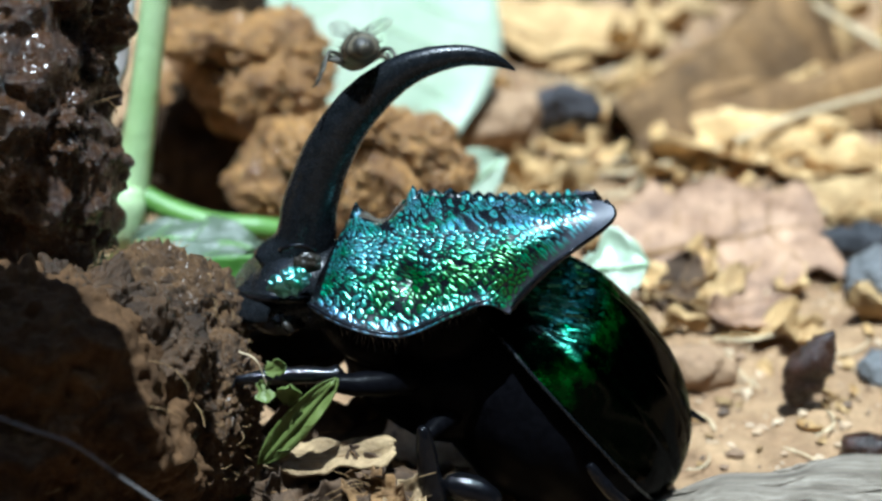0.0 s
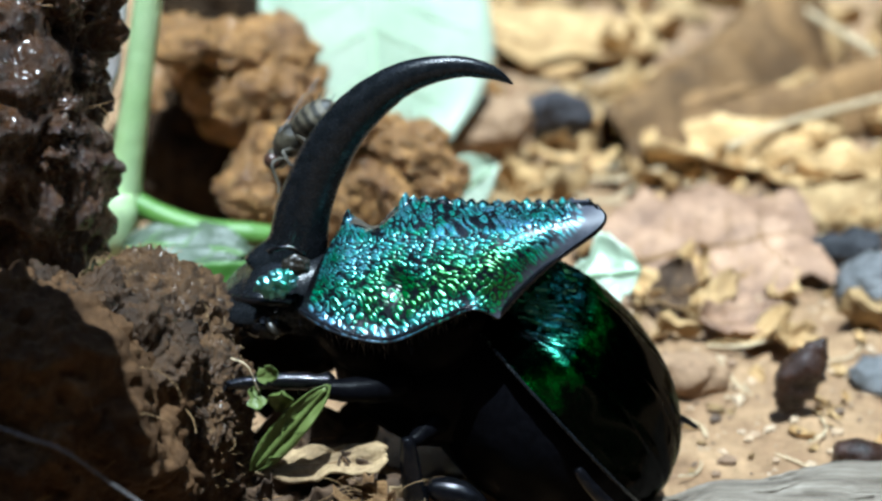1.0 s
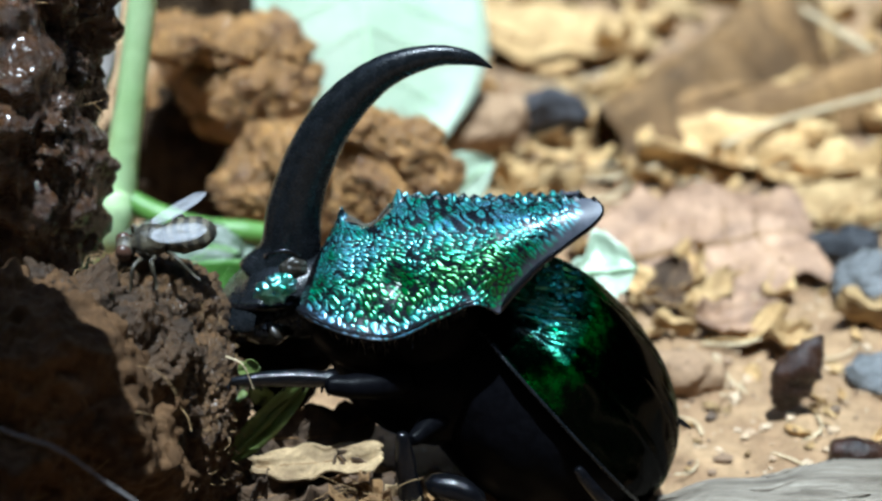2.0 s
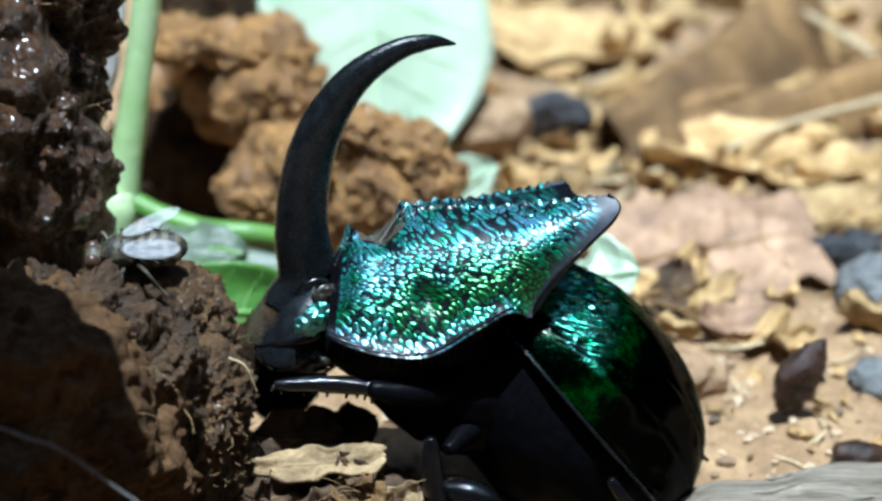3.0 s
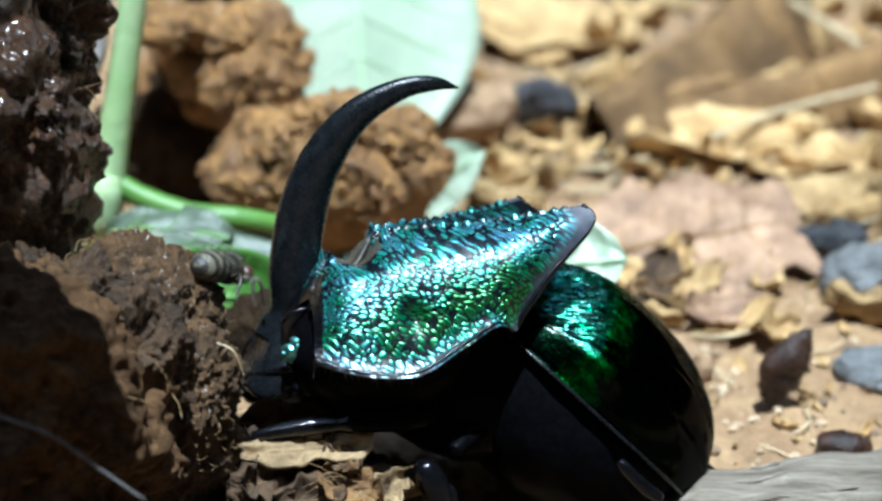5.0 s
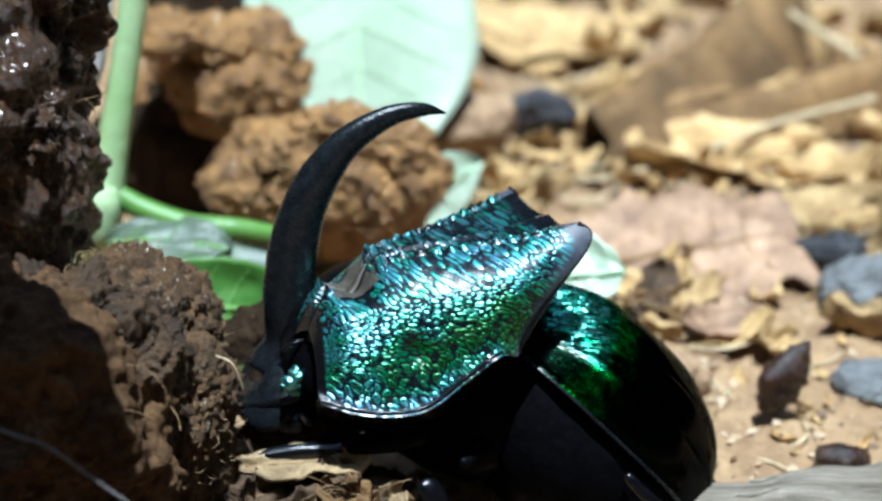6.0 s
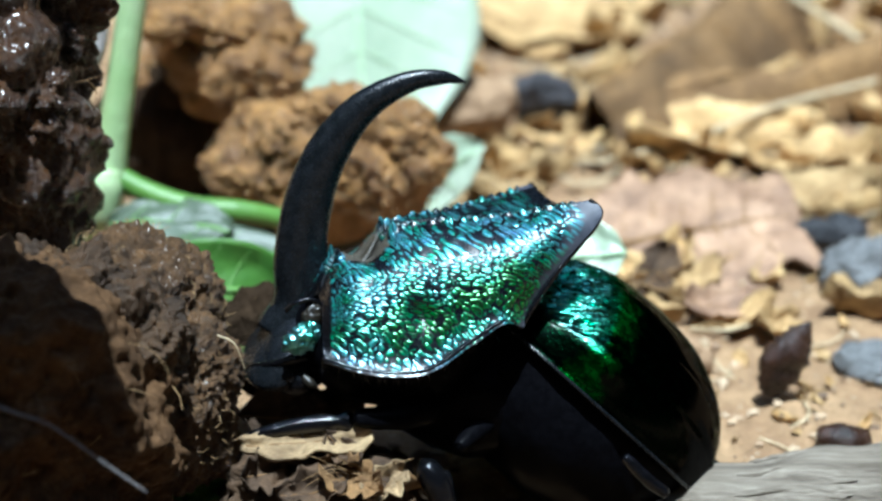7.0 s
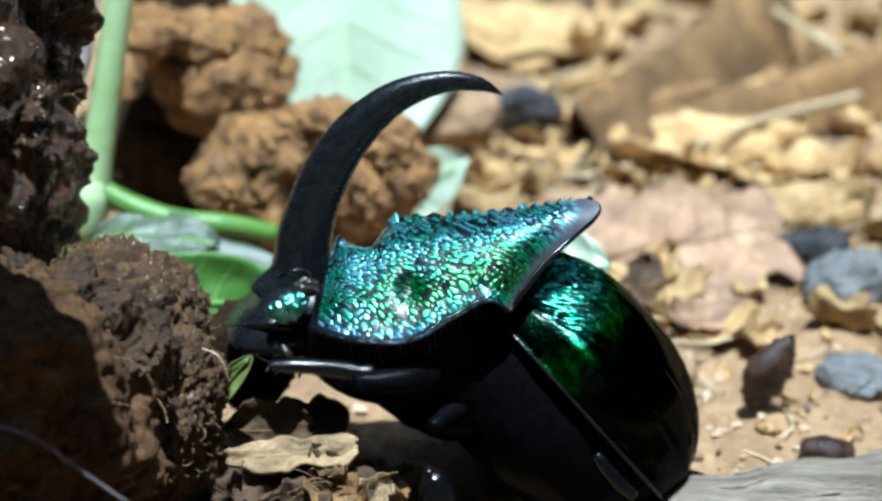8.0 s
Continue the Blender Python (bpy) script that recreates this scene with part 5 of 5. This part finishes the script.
    walk(fore_femur, [
        (0, at(-6.54, -5.50, 10.11, -0.0, -0.0, 0.0)),
        (0.5, at(-6.45, -5.51, 10.08, 0.1, -0.1, 0.0)),
        (1, at(-6.42, -5.56, 10.09, 0.1, 0.4, 0.5)),
        (1.5, at(-6.41, -5.53, 10.09, -0.2, 0.7, 0.4)),
        (3, at(-5.99, -5.22, 10.05, -0.2, 3.0, -2.6)),
        (3.5, at(-6.10, -5.45, 9.93, 2.7, 5.4, -3.1)),
        (4, at(-6.73, -5.32, 9.77, 2.4, 6.7, -3.5)),
        (4.5, at(-6.77, -5.48, 9.22, 3.8, 6.2, -2.9)),
        (6, at(-7.59, -5.76, 9.20, 9.8, -3.7, -6.3)),
        (6.5, at(-6.98, -5.95, 9.62, 7.7, 1.8, -2.7)),
        (7, at(-7.06, -5.67, 9.18, 5.9, 3.4, -2.9)),
        (7.5, at(-6.71, -6.06, 9.08, 7.2, 4.6, -0.4)),
        (8, at(-5.86, -6.29, 10.21, 5.9, -2.7, 1.1)),
    ])
    walk(mid_tibia, [
        (0, at(-5.90, -7.30, 8.03, -0.0, -0.0, 0.0)),
        (0.5, at(-6.09, -7.31, 7.78, 0.1, 1.8, 0.0)),
        (1, at(-6.08, -7.36, 7.70, 0.1, 1.2, 0.5)),
        (1.5, at(-6.12, -7.33, 7.74, -0.2, 1.3, 0.4)),
        (3, at(-6.71, -6.99, 7.97, -0.2, 0.7, -2.6)),
        (3.5, at(-5.74, -7.12, 6.59, 2.7, 6.5, -3.1)),
        (4, at(-5.95, -7.04, 6.51, 2.4, 9.4, -3.4)),
        (4.5, at(-6.00, -7.09, 5.53, 3.8, 8.4, -2.7)),
        (6, at(-6.90, -6.99, 5.28, 9.9, 9.3, -4.0)),
        (6.5, at(-6.63, -7.29, 5.93, 7.8, 10.7, -1.5)),
        (7, at(-6.75, -7.18, 6.04, 6.0, 9.4, -2.3)),
        (7.5, at(-6.45, -7.44, 5.60, 7.3, 8.5, 0.1)),
        (8, at(-6.00, -7.58, 5.20, 5.9, 5.3, 1.9)),
    ])
    walk(mid_foot, [
        (0, at(-4.54, -7.30, 4.92, -0.0, -0.0, 0.0)),
        (0.5, at(-4.73, -7.30, 4.82, 0.1, -0.0, 0.0)),
        (1, at(-4.74, -7.34, 4.97, 0.1, 0.4, 0.5)),
        (1.5, at(-4.71, -7.33, 5.05, -0.2, 0.5, 0.4)),
        (3, at(-5.61, -7.05, 5.22, -0.2, -2.1, -2.6)),
        (3.5, at(-7.33, -7.02, 6.52, 5.0, 57.1, 0.9)),
        (4, at(-7.16, -7.01, 7.63, 4.6, 58.5, 0.1)),
        (4.5, at(-7.21, -7.12, 7.05, 7.1, 57.9, 2.8)),
        (6, at(-7.80, -7.14, 6.68, 17.9, 56.6, 9.5)),
        (6.5, at(-7.47, -7.41, 7.20, 13.6, 55.5, 8.3)),
        (7, at(-7.61, -7.19, 6.63, 10.8, 56.8, 5.8)),
        (7.5, at(-7.25, -7.52, 6.33, 13.3, 57.0, 10.3)),
        (8, at(-5.72, -7.54, 4.86, 12.3, 61.1, 12.2)),
    ])
    walk(hind_foot, [
        (0, at(7.19, -1.00, 5.91, -0.0, -0.0, 0.0)),
        (0.5, at(7.28, -1.00, 5.83, 0.1, -0.1, 0.0)),
        (1, at(7.31, -0.94, 5.73, 0.1, -0.9, 0.5)),
        (1.5, at(7.24, -0.95, 5.76, -0.2, -1.5, 0.4)),
        (3, at(6.79, -1.32, 4.79, -0.2, 5.0, -2.7)),
        (3.5, at(6.91, -1.37, 2.93, 2.7, 1.6, -3.3)),
        (4, at(6.55, -1.40, 3.03, 2.4, 2.6, -3.7)),
        (4.5, at(6.48, -1.30, 2.78, 3.8, 1.8, -3.2)),
        (6, at(6.19, -1.58, 3.69, 9.8, 1.7, -5.4)),
        (6.5, at(6.52, -1.18, 2.81, 7.7, 3.1, -2.5)),
        (7, at(6.52, -1.26, 2.78, 5.9, 1.7, -3.1)),
        (7.5, at(6.41, -0.95, 2.83, 7.2, 2.1, -0.7)),
        (8, at(7.09, -0.58, 1.86, 6.0, -11.5, 0.2)),
    ])
    walk(fly, [
        (0, at(-4.23, 4.20, 21.01, 0.0, 30.0, 100.0)),
        (0.1, at(-3.60, 4.20, 21.36, 0.0, 40.0, 95.0)),
        (0.2, at(-3.54, 4.20, 21.46, 0.0, 40.0, 95.0)),
        (0.3, at(-3.70, 6.00, 19.61, 0.0, 55.0, 120.0)),
        (0.4, at(-3.81, 6.30, 18.62, 0.0, 60.0, 140.0)),
        (0.8, at(-4.28, 6.30, 17.79, 0.0, 55.0, 150.0)),
        (1, at(-7.19, 6.00, 16.06, 0.0, 50.0, 165.0)),
        (1.2, at(-7.55, 6.00, 15.21, 0.0, 52.0, 170.0)),
        (1.4, at(-9.79, 5.20, 13.73, -20.0, 40.0, 176.0)),
        (1.5, at(-9.87, 5.00, 13.47, -20.0, 40.0, 176.0)),
        (1.6, at(-10.72, 4.00, 12.31, -20.0, 30.0, 178.0)),
        (1.9, at(-12.98, -0.50, 13.09, -20.0, 15.0, 180.0)),
        (2.8, at(-15.24, -1.00, 12.75, -25.0, 8.0, -178.0)),
        (3, at(-15.13, -1.00, 12.68, -25.0, 8.0, -178.0)),
        (3.2, at(-13.82, -1.00, 12.33, 0.0, -0.0, 110.0)),
        (3.4, at(-12.45, -1.00, 12.12, 25.0, 22.0, -8.0)),
        (3.5, at(-12.32, -1.00, 12.07, 25.0, 22.0, -8.0)),
        (3.7, at(-11.47, -1.00, 11.50, 25.0, 28.0, -10.0)),
        (4, at(-11.49, -1.00, 11.39, 20.0, 30.0, -15.0)),
        (4.2, at(-11.03, -1.00, 10.82, 10.0, 35.0, -15.0)),
        (4.4, at(-9.85, -1.20, 9.93, 0.0, 48.0, -12.0)),
        (4.5, at(-9.97, -1.20, 9.91, 0.0, 52.0, -12.0)),
        (4.7, at(-9.15, -1.00, 9.00, 0.0, 62.0, -10.0)),
        (5.1, at(-10.74, 3.00, 9.70, 0.0, 20.0, 90.0)),
        (5.5, at(-13.58, 6.50, 7.60, 0.0, -10.0, 140.0)),
        (5.8, at(-14.11, 7.20, 5.20, 0.0, -35.0, 90.0)),
        (6, at(-14.13, 7.20, 4.80, 0.0, -30.0, 90.0)),
        (6.5, at(-14.63, 7.20, 4.50, 0.0, -10.0, 95.0)),
        (8, at(-14.80, 7.20, 4.40, 0.0, -0.0, 100.0)),
    ])


motions()
